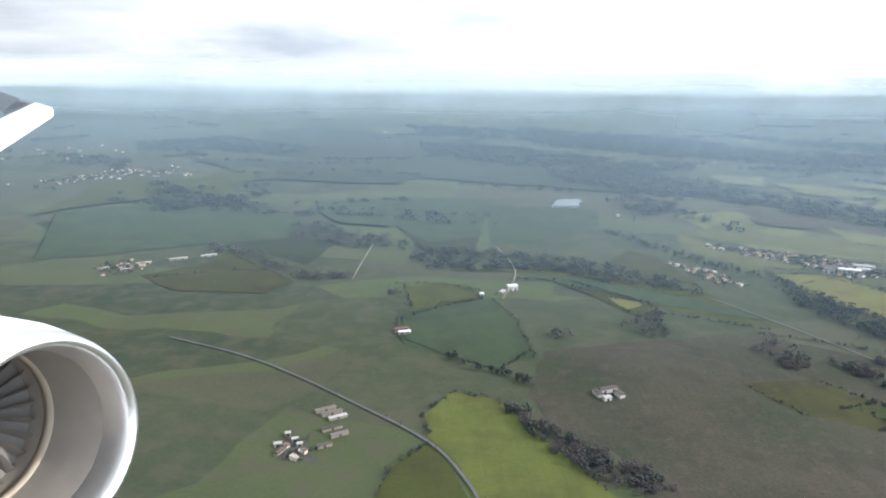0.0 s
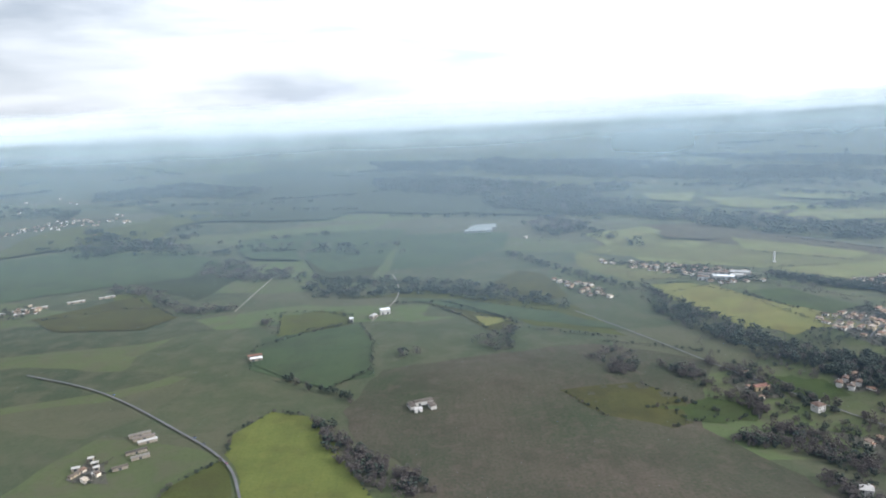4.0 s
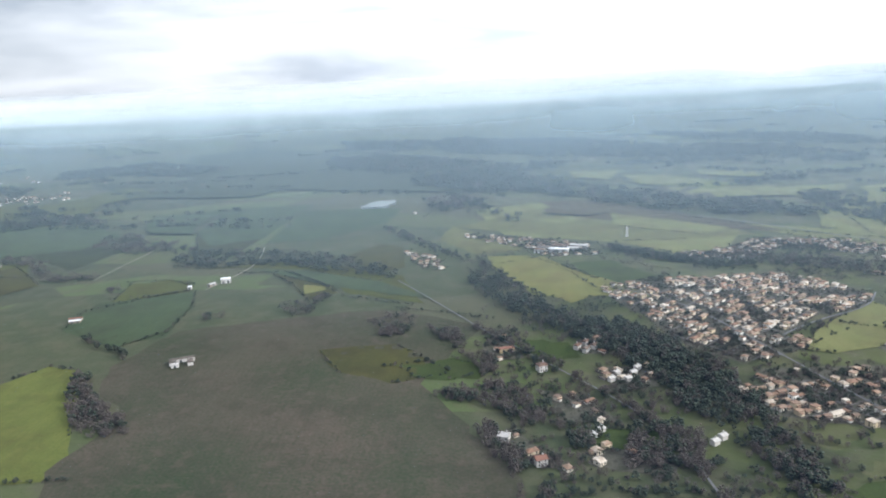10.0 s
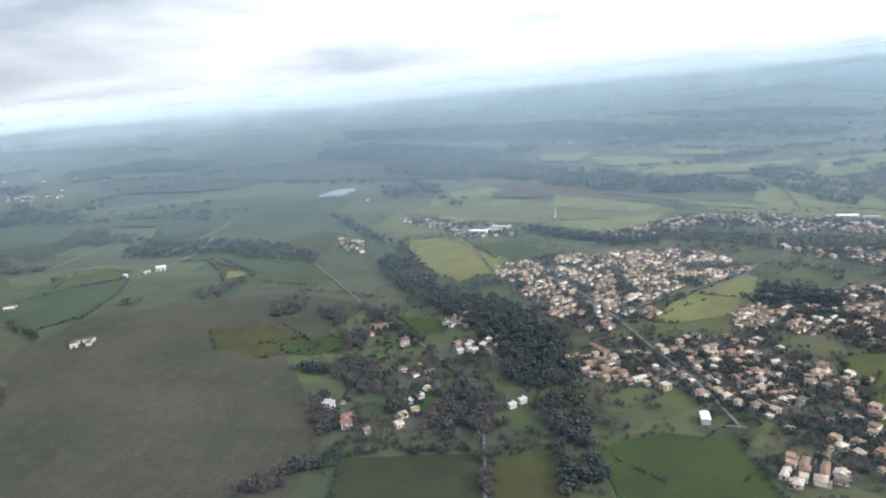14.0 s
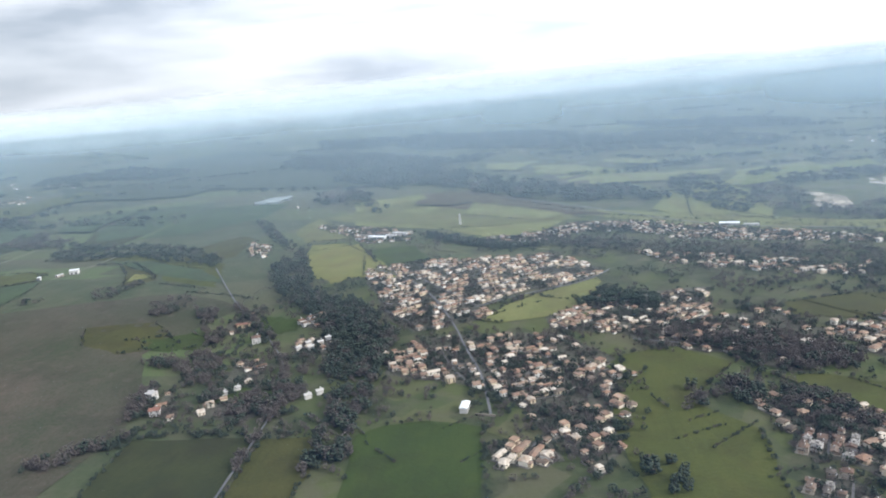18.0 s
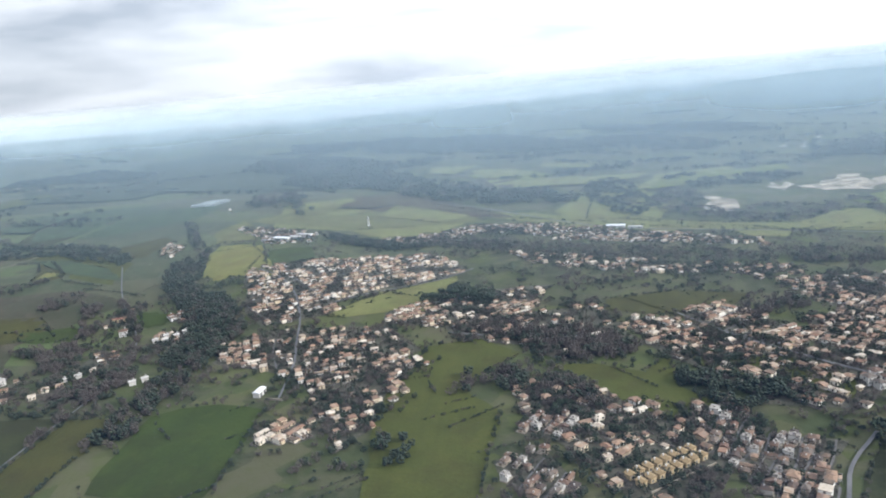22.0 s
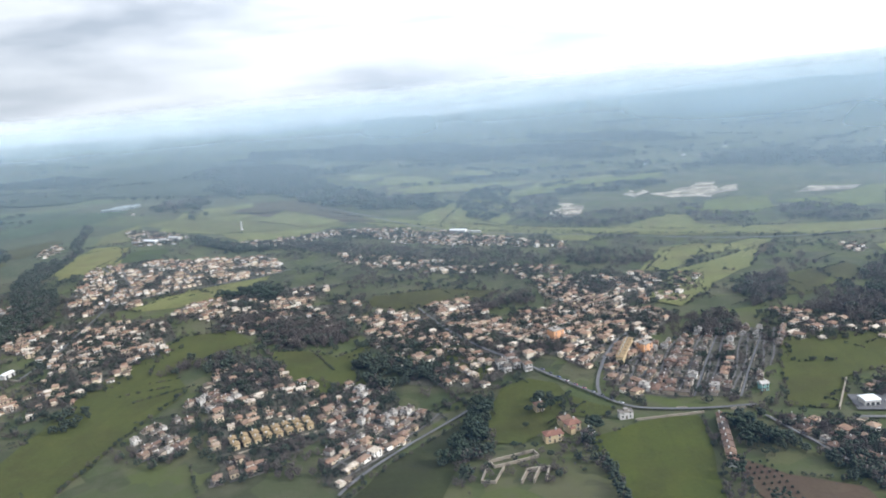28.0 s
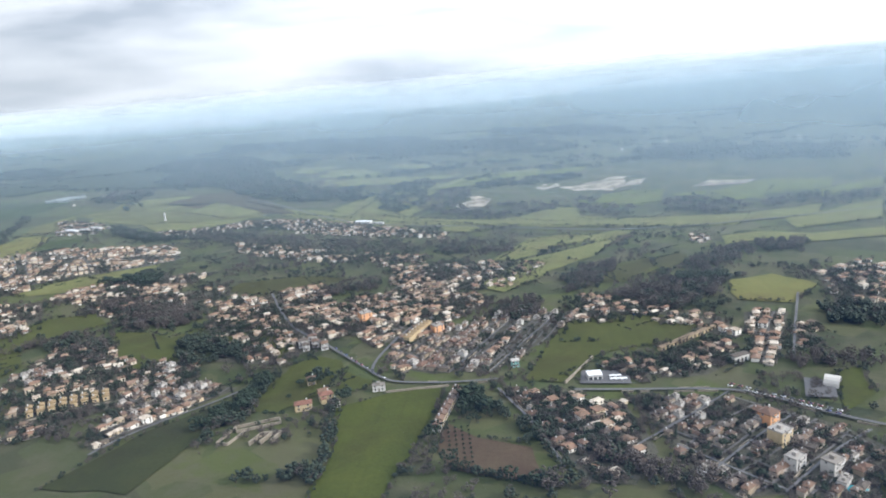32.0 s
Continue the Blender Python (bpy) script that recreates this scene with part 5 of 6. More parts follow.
for _ in range(26000):
    x, y = rng.uniform(400, 1480), rng.uniform(70, 800)
    if y < 60 + (1250 - x) * 0.24 or (x < 400 + max(0, 470 - y) * 0.1):
        continue
    q = noise.noise(Vector((x / 46, y / 46, 2.0))) + 0.5 * noise.noise(Vector((x / 15, y / 15, 7.0)))
    if q < (0.07 if x > 590 else -0.10) or farmed(x, y) or not free(x, y, 4.2):
        continue
    hgt = rng.uniform(1.8, 5.4)
    scrub.append((x, y, "bare" if noise.noise(Vector((x / 60, y / 60, 9.0))) + rng.normal() * 0.25 > -0.12 else "broad", hgt, hgt * 1.1))
for part in range(4):
    joined_trees("scrub", [s for s in scrub if int((s[0] - 400) / 270.1) == part], "scattered trees and scrub between houses and fields", "trees")

# hedges along the field edges
edge = []
for crop, o in FIELDS:
    for (ax, ay), (bx, by) in zip(o, o[1:] + o[:1]):
        n = math.hypot(bx - ax, by - ay)
        if crop in ("quarry", "brown") or ay > 900 or n < 12 or rng.uniform() < (0.45 if ax > 400 else 0.72):
            continue
        for j in range(int(n / 2.4)):
            if rng.uniform() < 0.72:
                x, y = ax + (bx - ax) * j * 2.4 / n + rng.normal() * 0.9, ay + (by - ay) * j * 2.4 / n + rng.normal() * 0.9
                if free(x, y, 3.5):
                    hgt = rng.uniform(1.2, 3.6)
                    edge.append((x, y, "broad" if rng.uniform() < 0.6 else "bare", hgt, hgt * 1.1))
for _ in range(190):
    x, y = rng.uniform(570, 1460), rng.uniform(95, 720)
    a = (0.62 if rng.uniform() < 0.5 else 2.19) + rng.normal() * 0.12
    for j in range(int(rng.uniform(8, 26))):
        px, py = x + 1.9 * j * math.cos(a) + rng.normal() * 0.4, y + 1.9 * j * math.sin(a) + rng.normal() * 0.4
        if rng.uniform() < 0.8 and free(px, py, 3.2):
            hgt = rng.uniform(0.8, 2.2)
            edge.append((px, py, "broad" if rng.uniform() < 0.55 else "bare", hgt, hgt * 1.2))
joined_trees("field_hedges", edge, "thin broken hedges along the field edges", "hedge")

# farms and hamlets scattered over the far country
hamlets = []
for cx, cy, n, r in ((-560, 1400, 26, 130), (-250, 1560, 18, 140), (200, 1750, 16, 200), (700, 1900, 14, 250), (-900, 1800, 20, 260), (1500, 1500, 16, 220), (1900, 1250, 14, 160), (1100, 2300, 14, 330), (60, 2300, 16, 300)):
    hamlets += [(cx + far_rng.gauss(0, r * 0.6), cy + far_rng.gauss(0, r * 0.5), far_rng.uniform(0, 180)) for _ in range(n)]
joined_houses(hamlets, "tiny pale farmhouses scattered over far hazy fields", "far_farms")


# ---------------------------------------------------------------- single buildings
TEAL = material("teal_plaster", [(0.096, 0.216, 0.204), (0.144, 0.288, 0.270), (0.192, 0.336, 0.312)], 0.2, 1.5, 0.8)
ORANGE = material("orange_plaster", [(0.40, 0.20, 0.10), (0.50, 0.27, 0.14), (0.56, 0.33, 0.18)], 0.2, 1.5, 0.85)
RED_ROOF = material("red_roof_tiles", [(0.102, 0.051, 0.038), (0.138, 0.069, 0.049), (0.168, 0.09, 0.064)], 0.3, 2.0, 0.85)
OCHRE_ROOF = material("ochre_roof_tiles", [(0.144, 0.104, 0.056), (0.194, 0.14, 0.076), (0.238, 0.176, 0.101)], 0.3, 2.0, 0.85)
TAN_ROOF = material("tan_roof_tiles", [(0.10, 0.075, 0.050), (0.14, 0.105, 0.070), (0.18, 0.135, 0.095)], 0.3, 2.0, 0.85)
GREY_ROOF = material("cement_roof", [(0.22, 0.21, 0.20), (0.30, 0.29, 0.28), (0.38, 0.37, 0.36)], 0.3, 2.0, 0.9)
GLASS_ROOF = material("dusty_glass", [(0.124, 0.143, 0.148), (0.165, 0.187, 0.191), (0.198, 0.217, 0.217)], 0.1, 0.8, 0.7)
PALE_ROOF = material("weathered_sheet", [(0.22, 0.21, 0.20), (0.30, 0.29, 0.27), (0.38, 0.36, 0.34)], 0.15, 0.8, 0.6)
WATER = material("pool_water", [(0.05, 0.30, 0.36), (0.08, 0.42, 0.48)], 0.2, 1.0, 0.08)


def barn(label, w, d, h, roof_mat, wall_mat, at, turn, category="barn", doors=2, rise=0.14):
    """A long low building with a shallow gabled roof and wide doors."""
    top = tagged(new(category.replace(" ", "_")), label, category)
    vs, fs = [], []
    box(vs, fs, -w / 2, w / 2, -d / 2, d / 2, -1.2, h)
    link_mesh("wall", vs, fs, [wall_mat], top)
    vs, fs = [], []
    hip(vs, fs, w, d, h, d * rise, 0.3, True)
    link_mesh("roof", vs, fs, [roof_mat], top)
    for i in range(doors):
        vs, fs = [], []
        x = w * ((i + 0.5) / doors - 0.5)
        box(vs, fs, x - 0.9, x + 0.9, -d / 2 - 0.06, -d / 2 + 0.02, -0.2, min(2.4, h * 0.75))
        link_mesh("door", vs, fs, [PANE], top)
    top.matrix_basis = pose(at[0], at[1], height(*at) + 0.3, 0, 0, turn)
    return top


def low_wall(label, a, b, h=1.5, thick=0.5):
    a, b = Vector(a), Vector(b)
    n = max(1, int((b - a).length / 6))
    s = Vector((-(b - a).y, (b - a).x)).normalized() * thick / 2
    vs, fs = [], []
    for i in range(n + 1):
        p = a.lerp(b, i / n)
        z = height(p.x, p.y)
        vs += [(p.x - s.x, p.y - s.y, z - 0.3), (p.x - s.x, p.y - s.y, z + h), (p.x + s.x, p.y + s.y, z + h), (p.x + s.x, p.y + s.y, z - 0.3)]
        if i:
            k = 4 * i
            fs += [(k - 4, k, k + 1, k - 3), (k - 3, k + 1, k + 2, k - 2), (k - 2, k + 2, k + 3, k - 1)]
    k = len(vs) - 4
    fs += [(0, 1, 2, 3), (k + 3, k + 2, k + 1, k)]
    return tagged(link_mesh("boundary_wall", vs, fs, [STONE]), label, "wall")


# farms in the open fields
barn("long white farm building with a clay roof", 15, 4.6, 3.2, ROOF, WHITE_WALL, (143, 493), 20, "farmhouse")
barn("white farm wing beside a yard", 9, 4.4, 3.0, ROOF, WHITE_WALL, (134, 487), 110, "barn", 1)
barn("white farm wing across a yard", 8, 4.4, 3.0, ROOF, WHITE_WALL, (150, 486), 110, "barn", 1)
barn("small pale farm outbuilding", 6, 4, 2.6, GREY_ROOF, WHITE_WALL, (139, 480), 20, "outbuilding", 1)
barn("pale farmhouse on a lane", 11, 7, 5, METAL_ROOF, WHITE_WALL, (98, 736), 15, "farmhouse")
barn("grey farm shed by a lane", 9, 5, 3, GREY_ROOF, STONE, (86, 722), 60, "barn", 1)
barn("small white roadside hut", 4, 4, 3.5, METAL_ROOF, WHITE_WALL, (63, 713), 10, "hut", 1)
barn("red-roofed stone barn in a field", 13, 4, 3, RED_ROOF, STONE, (-18, 613), 15, "barn")
barn("pale-roofed stone barn in a field", 11, 4, 2.8, METAL_ROOF, STONE, (-15, 606), 15, "barn")
for i, (x, y, w, roof) in enumerate(((-66, 462, 15, GREY_TILE), (-61, 457, 15, GREY_TILE), (-56, 451, 13, GREY_ROOF), (-58, 436, 14, GREY_TILE), (-52, 428, 12, GREY_TILE), (-60, 414, 10, GREY_TILE))):
    barn("low farm shed with a dull brown roof" if roof is GREY_TILE else "low farm shed with a grey roof", w, 2.8, 1.8, roof, STONE, (x, y), 28, "barn", 1)
for x, y, w in ((-86, 428, 5), (-80, 421, 6), (-76, 415, 5), (-90, 415, 7), (-73, 407, 6)):
    barn("small pale farm outbuilding in a yard", w * 0.7, 2.6, 2.0, PALE_ROOF, STONE, (x, y), 15, "outbuilding", 1)
for x, y, w in ((-372, 800, 16), (-355, 812, 18), (-335, 822, 22), (-300, 842, 26), (-268, 858, 24), (-345, 795, 14)):
    barn("long pale stable with a grey roof", w * 0.8, 3.0, 2.2, PALE_ROOF, STONE, (x, y), 28, "stable")
# glasshouses
for i in range(6):
    barn("long white glasshouse in a row", 46 - 5 * (i % 3), 7, 3.0, GLASS_ROOF, GLASS_ROOF, (231 + 3 * i, 1130 + 9 * i), 6, "glasshouse", 1, 0.3)["group"] = "row of glasshouses"
# works beside the yellow field
for x, y, w, d, roof in ((502, 788, 24, 8, METAL_ROOF), (486, 802, 18, 7, ROOF), (506, 806, 20, 7, ROOF), (520, 792, 14, 8, GREY_ROOF), (478, 790, 12, 7, ROOF), (530, 806, 22, 8, GREY_ROOF)):
    barn("works building with a white sheet roof" if roof is METAL_ROOF else "works building with a dull roof", w, d, 4.2, roof, WHITE_WALL, (x, y), -20, "works")
# valley houses
house(7.5, 7, 5.2, "hip", WHITE_WALL, ROOF, label="white square house beside a lane", at=(444, 472), turn=20)
barn("long orange-roofed house beside a lane", 13, 5, 3.2, RED_ROOF, OCHRE_WALL, (418, 510), 12, "house")
house(7, 6, 5, "gable", WHITE_WALL, GREY_ROOF, label="white gabled house at the edge of a wood", at=(406, 352), turn=-20)
house(7, 5.5, 4.6, "gable", WHITE_WALL, RED_ROOF, label="white house with an orange roof in a garden", at=(426, 319), turn=15)
for x, y in ((478, 503), (486, 508), (492, 500), (484, 496)):
    house(5.4, 4.2, 3.2, "gable", WHITE_WALL, ROOF, windows=False, label="pale villa in a walled garden", at=(x, y), turn=50)
for x, y in ((500, 450), (512, 447), (506, 438), (517, 455), (494, 441), (470, 360), (463, 352), (541, 338), (534, 332)):
    house(4.8, 3.8, 2.8, "gable", WHITE_WALL, PALE_ROOF, windows=False, label="small white house on a lane with a pale roof", at=(x, y), turn=30)
# shed with a white roof by the green field
barn("shed with a bright white sheet roof", 10, 5, 3.2, METAL_ROOF, WHITE_WALL, (648, 300), 82, "shed")
low_wall("pale concrete wall beside a shed", (655, 292), (668, 289))
barn("wide hall with a white flat roof", 24, 9, 4, METAL_ROOF, WHITE_WALL, (962, 802), -14, "market hall")
barn("long low hall with a pale roof", 18, 5, 3, PALE_ROOF, WHITE_WALL, (986, 791), -14, "market hall")
# warehouse and its yard
barn("white-roofed warehouse in a paved yard", 8.5, 7, 3.6, METAL_ROOF, WHITE_WALL, (1247, 211), 8, "warehouse", 3, 0.05)
for i in range(5):
    barn("parked white van in a yard", 3.4, 1.5, 1.5, METAL_ROOF, METAL_ROOF, (1258 + 3.2 * (i % 3), 207 + 4.5 * (i // 3)), 12, "van", 1, 0.04)
yard = tagged(drape("yard", [(1238, 203), (1268, 201), (1268, 221), (1240, 222)], ASPHALT, 1.05, 0.3), "grey paved warehouse yard", "yard", kind="structure")
low_wall("long pale wall along a track", (1229, 205), (1249, 244), 1.8, 0.8)
house(4.6, 4.2, 4.2, "gable", TEAL, PALE_ROOF, label="teal plastered house with a white gable", at=(1198, 234), turn=15)
# monument on the far hill
vs, fs = [], []
box(vs, fs, -2.2, 2.2, -2.2, 2.2, -0.5, 1.2)
box(vs, fs, -1.1, 1.1, -1.1, 1.1, 1.2, 12)
box(vs, fs, -1.5, 1.5, -1.5, 1.5, 12, 12.6)
box(vs, fs, -0.6, 0.6, -0.6, 0.6, 12.6, 14.5)
mon = tagged(link_mesh("monument", vs, fs, [WHITE_WALL]), "slim white stone monument on a grassy hill", "monument")
mon.location = (607, 877, height(607, 877) + 0.3)
# roofless stone ruin in the paddock
for a, b in (((1040, 152), (1063, 162)), ((1037, 158), (1060, 168)), ((1040, 152), (1037, 158)), ((1063, 162), (1060, 168)), ((1034, 138), (1037, 158)), ((1041, 137), (1045, 152)), ((1034, 138), (1041, 137))):
    low_wall("roofless grey stone barn wall", a, b, 1.7, 0.6)
for a, b in (((1054, 136), (1057, 147)), ((1060, 137), (1063, 148)), ((1066, 138), (1068, 149)), ((1057, 147), (1069, 149))):
    low_wall("pale bare wall of a ruined pen", a, b, 2.6, 0.7)
# villas round the green fields
house(10, 5.5, 4.2, "hip", OCHRE_WALL, RED_ROOF, label="long ochre villa with a red tiled roof", at=(1071, 180), turn=18)
house(8, 6, 4.6, "hip", OCHRE_WALL, RED_ROOF, wing=3, label="ochre courtyard villa with red roofs", at=(1082, 191), turn=28)
house(6, 5, 4.0, "gable", OCHRE_WALL, ROOF, label="tall ochre farmhouse beside a villa", at=(1078, 198), turn=28)
house(6, 5, 4, "hip", WHITE_WALL, ROOF, label="white cottage among dark pines", at=(1090, 181), turn=40)
house(8, 4, 3.6, "flat", WHITE_WALL, label="low white villa beside a road", at=(1113, 203), turn=12)
house(5.5, 5, 4.4, "hip", OCHRE_WALL, ROOF, label="old house among trees in a green field", at=(1064, 218), turn=20)
for x, y, w, h, t in ((1040, 276, 6, 5, 20), (1046, 281, 6, 5.5, 20), (1050, 275, 5, 4.5, 20), (1044, 271, 5, 4, 20), (1058, 271, 5, 4.6, 20)):
    house(w, 5, h, "flat" if x % 2 else "hip", WHITE_WALL, ROOF, balcony=True, label="bright white apartment villa by the road", at=(x, y), turn=t)
house(9, 8, 7.5, "flat", ORANGE, label="orange apartment block in the village", at=(1079, 316), turn=35)
house(8, 7, 6.4, "flat", ORANGE, label="orange house by the high street", at=(1139, 296), turn=35)
for u in range(7):
    house(4.6, 5.2, 5.4, "gable", OCHRE_WALL, OCHRE_ROOF, label="sunlit ochre terraced house on the high street", at=(1120 + 1.6 * u, 276 + 4.7 * u), turn=160)["group"] = "ochre high street terrace"
house(8, 7.5, 6.2, "hip", ORANGE, ROOF, balcony=True, label="bright orange house with a hipped roof", at=(1330, 151), turn=40)
house(9, 8, 7.2, "flat", OCHRE_WALL, balcony=True, label="three-storey cream house with a white roof", at=(1329, 131), turn=40)
house(8, 6, 6, "flat", WHITE_WALL, balcony=True, label="white house with balconies", at=(1328, 108), turn=40)
house(9, 6.5, 6, "flat", WHITE_WALL, balcony=True, label="white house with roof terraces", at=(1343, 105), turn=40)
# two rows of new ochre houses
for row in (0, 1):
    for u in range(8):
        house(4.1, 3.9, 3.0, "gable", OCHRE_WALL, OCHRE_ROOF, label="new ochre terraced house with a yellow roof", at=(885 + 5.1 * u + row * 4.4, 184.5 + 3.85 * u - row * 6.6), turn=37 + 90)["group"] = "rows of ochre houses"
low_wall("white garden wall before new houses", (893, 171), (931, 200), 1.2)
for u in range(8):
    house(4.8, 4.4, 3.6, "gable", OCHRE_WALL if u % 3 else WHITE_WALL, ROOF, label="narrow terraced house in a long row", at=(1157 + 0.9 * u, 150 + 6.4 * u), turn=82)["group"] = "long terrace beside a field"
low_wall("pale roadside wall along a green field", (1118, 199), (1157, 206), 1.3)
low_wall("pale garden wall in the town", (1285, 118), (1300, 131), 1.4)
low_wall("pale garden wall along a street", (1324, 98), (1336, 112), 1.4)
low_wall("pale curved drive wall", (1228, 137), (1245, 146), 1.2)
low_wall("white wall beside a lawn", (1352, 250), (1368, 262), 1.6)
barn("long low tan row of garages", 58, 3.4, 2.2, TAN_ROOF, OCHRE_WALL, (1315, 271), 41, "garages", 14)
barn("long white-gabled house by a lawn", 12, 5, 4, ROOF, WHITE_WALL, (1338, 232), 30, "house")
# low garden walls along the town's streets
wall_rng = random.Random(8)
for kind, width, points in ROADS:
    for (ax, ay), (bx, by) in zip(points, points[1:]):
        if not (1140 < ax < 1390 and 80 < ay < 345):
            continue
        a, b = Vector((ax, ay)), Vector((bx, by))
        d = (b - a).normalized()
        n = Vector((-d.y, d.x)) * (width / 2 + 0.9)
        for s in (-1, 1):
            u = 0.0
            while u < (b - a).length - 8:
                step = wall_rng.uniform(7, 14)
                if wall_rng.random() < 0.35:
                    low_wall("low pale garden wall along a street", a + d * u + n * s, a + d * min(u + step * 0.85, (b - a).length) + n * s, wall_rng.uniform(0.8, 1.3), 0.35)
                u += step

# concrete stand with a curved white shell
vs, fs = [], []
for i in range(9):
    a = math.pi * i / 8
    for yy in (-4, 4):
        vs += [(5 * math.cos(a), yy, 5.2 * math.sin(a)), (4.5 * math.cos(a), yy, 4.7 * math.sin(a))]
    if i:
        k = 4 * i
        fs += [(k - 4, k, k + 2, k - 2), (k - 3, k - 1, k + 3, k + 1), (k - 4, k - 3, k + 1, k), (k - 2, k + 2, k + 3, k - 1)]
shell = tagged(link_mesh("concert_shell", vs, fs, [WHITE_WALL]), "curved white concrete shell at a paved ground", "shell")
shell.matrix_basis = pose(1378, 194, height(1378, 194) + 0.5, 0, 0, 60)
tagged(drape("paved_ground", [(1358, 178), (1374, 176), (1380, 196), (1366, 203)], ASPHALT, 1.1, 0.3), "grey paved ground beside a lawn", "yard", kind="structure")
pool = tagged(drape("swimming_pool", [(1343, 86), (1351, 88), (1350, 93), (1342, 91)], WATER, 1.3, 0.0), "turquoise swimming pool in a garden", "pool")


# cars on the roads
CAR_PAINT = material("car_paint", [(0.04, 0.04, 0.05), (0.25, 0.26, 0.28), (0.60, 0.60, 0.60), (0.75, 0.75, 0.75), (0.30, 0.05, 0.04), (0.08, 0.12, 0.25)], 0.5, 2.0, 0.3, by_object=1.2)
TYRE = material("tyre_rubber", [(0.015, 0.015, 0.015), (0.03, 0.03, 0.03)], 0.5, 3.0, 0.9)
car_lib = []


def car(x, y, turn):
    at = pose(x, y, height(x, y) + 1.75, 0, 0, turn)
    if car_lib:
        return copy_thing(car_lib[0], at)
    top = tagged(new("car"), "small parked car at the roadside", "car", "parked cars")
    vs, fs = [], []
    box(vs, fs, -1.3, 1.3, -0.55, 0.55, 0.15, 0.55)
    link_mesh("body", vs, fs, [CAR_PAINT], top)
    vs = [(-1.0, -0.5, 0.55), (0.7, -0.5, 0.55), (0.7, 0.5, 0.55), (-1.0, 0.5, 0.55), (-0.75, -0.42, 0.92), (0.25, -0.42, 0.92), (0.25, 0.42, 0.92), (-0.75, 0.42, 0.92)]
    link_mesh("cabin", vs, [(4, 5, 6, 7), (0, 1, 5, 4), (1, 2, 6, 5), (2, 3, 7, 6), (3, 0, 4, 7)], [PANE], top)
    for px in (-0.85, 0.85):
        for py in (-0.52, 0.52):
            vs = [(px + 0.22 * math.cos(a * 0.785), py + s, 0.2 + 0.22 * math.sin(a * 0.785)) for s in (-0.07, 0.07) for a in range(8)]
            link_mesh("wheel", vs, [tuple(range(8)), tuple(range(15, 7, -1))] + [(a, a + 8, (a + 1) % 8 + 8, (a + 1) % 8) for a in range(8)], [TYRE], top)
    top.matrix_basis = at
    car_lib.append(top)
    return top


for i in range(26):
    u = i / 25
    car(1322 + 46 * u, 194 - 37 * u + (2.2 if i % 2 else -2.0), -38)
for i in range(10):
    car(1068 + 5 * i, 267 - 5.4 * i, -48)
for x, y, t in ((-118, 537, -35), (-22, 451, -42), (-12, 441, -42), (12, 412, -52)):
    car(x, y, t)

# bushes in rows on the ploughed plot, cypresses along its wall
for i in range(4):
    for j in range(9):
        place_tree("broad", 1163 + 3.6 * i + 0.7 * j, 150 - 4.6 * j + 0.6 * i, 1.5)
for i in range(26):
    place_tree("cypress", 1166 + 1.9 * i, 112 - 0.75 * i + rng.normal() * 0.4, rng.uniform(2.6, 4.4))
for x, y, h in ((1066, 214, 6), (1062, 222, 6.5), (1071, 217, 6), (1076, 222, 5.5), (1058, 214, 5.5), (1092, 189, 7), (1096, 186, 7), (1095, 193, 6.5), (1061, 170, 4), (1050, 172, 4), (1056, 196, 3.6), (1069, 160, 4)):
    place_tree("pine", x, y, h)
for i in range(22):
    place_tree("pine" if i % 3 else "broad", 1168 + rng.uniform(0, 18), 165 + rng.uniform(0, 34), rng.uniform(4, 7))
for i in range(14):
    place_tree("bare", 905 + 3.5 * i + rng.normal() * 2, 150 + rng.normal() * 7, rng.uniform(4, 6))


# ---------------------------------------------------------------- the airliner's wing and engine
PAINT = material("aircraft_paint", [(0.66, 0.67, 0.68), (0.74, 0.75, 0.76), (0.80, 0.80, 0.80)], 0.4, 3.0, 0.35)
LIP = material("polished_aluminium", [(0.70, 0.70, 0.71), (0.80, 0.80, 0.80)], 0.6, 4.0, 0.28, metallic=0.9)
DUCT = material("inlet_lining", [(0.272, 0.246, 0.22), (0.34, 0.309, 0.278)], 0.6, 4.0, 0.5)
# fan and case greys are lightened, window glare put into the colour
BLADE = material("fan_glare_grey", [(0.195, 0.175, 0.165), (0.27, 0.245, 0.224)], 0.6, 4.0, 0.45)
CASE = material("fan_case_glare_grey", [(0.16, 0.155, 0.15), (0.24, 0.23, 0.22)], 0.6, 4.0, 0.6)
RING = material("tan_abradable_ring", [(0.40, 0.35, 0.28), (0.48, 0.42, 0.34)], 0.6, 4.0, 0.6)
FIN = material("grey_fin", [(0.22, 0.24, 0.27), (0.30, 0.32, 0.35)], 0.6, 4.0, 0.4)
FIRST_VIEW = pose(*PATH[0][1:])
LENS = 784 / math.tan(radians(cam.data.angle * 90 / math.pi))


def from_first_view(px, py, depth):
    return FIRST_VIEW @ Vector(((px - 784) / LENS * depth, (441 - py) / LENS * depth, -depth))


# wing and engine are placed from image positions to fit the camera's first pose
liner = tagged(new("airliner"), "white airliner wing and engine, fitted to the first camera view", "airliner")
ahead = (FIRST_VIEW.to_3x3() @ Vector((0.90, 0.02, 0.43))).normalized()
lip_at = from_first_view(95, 784, 7.0)
side = ahead.cross(Vector((0, 0, 1))).normalized()
upward = side.cross(ahead)


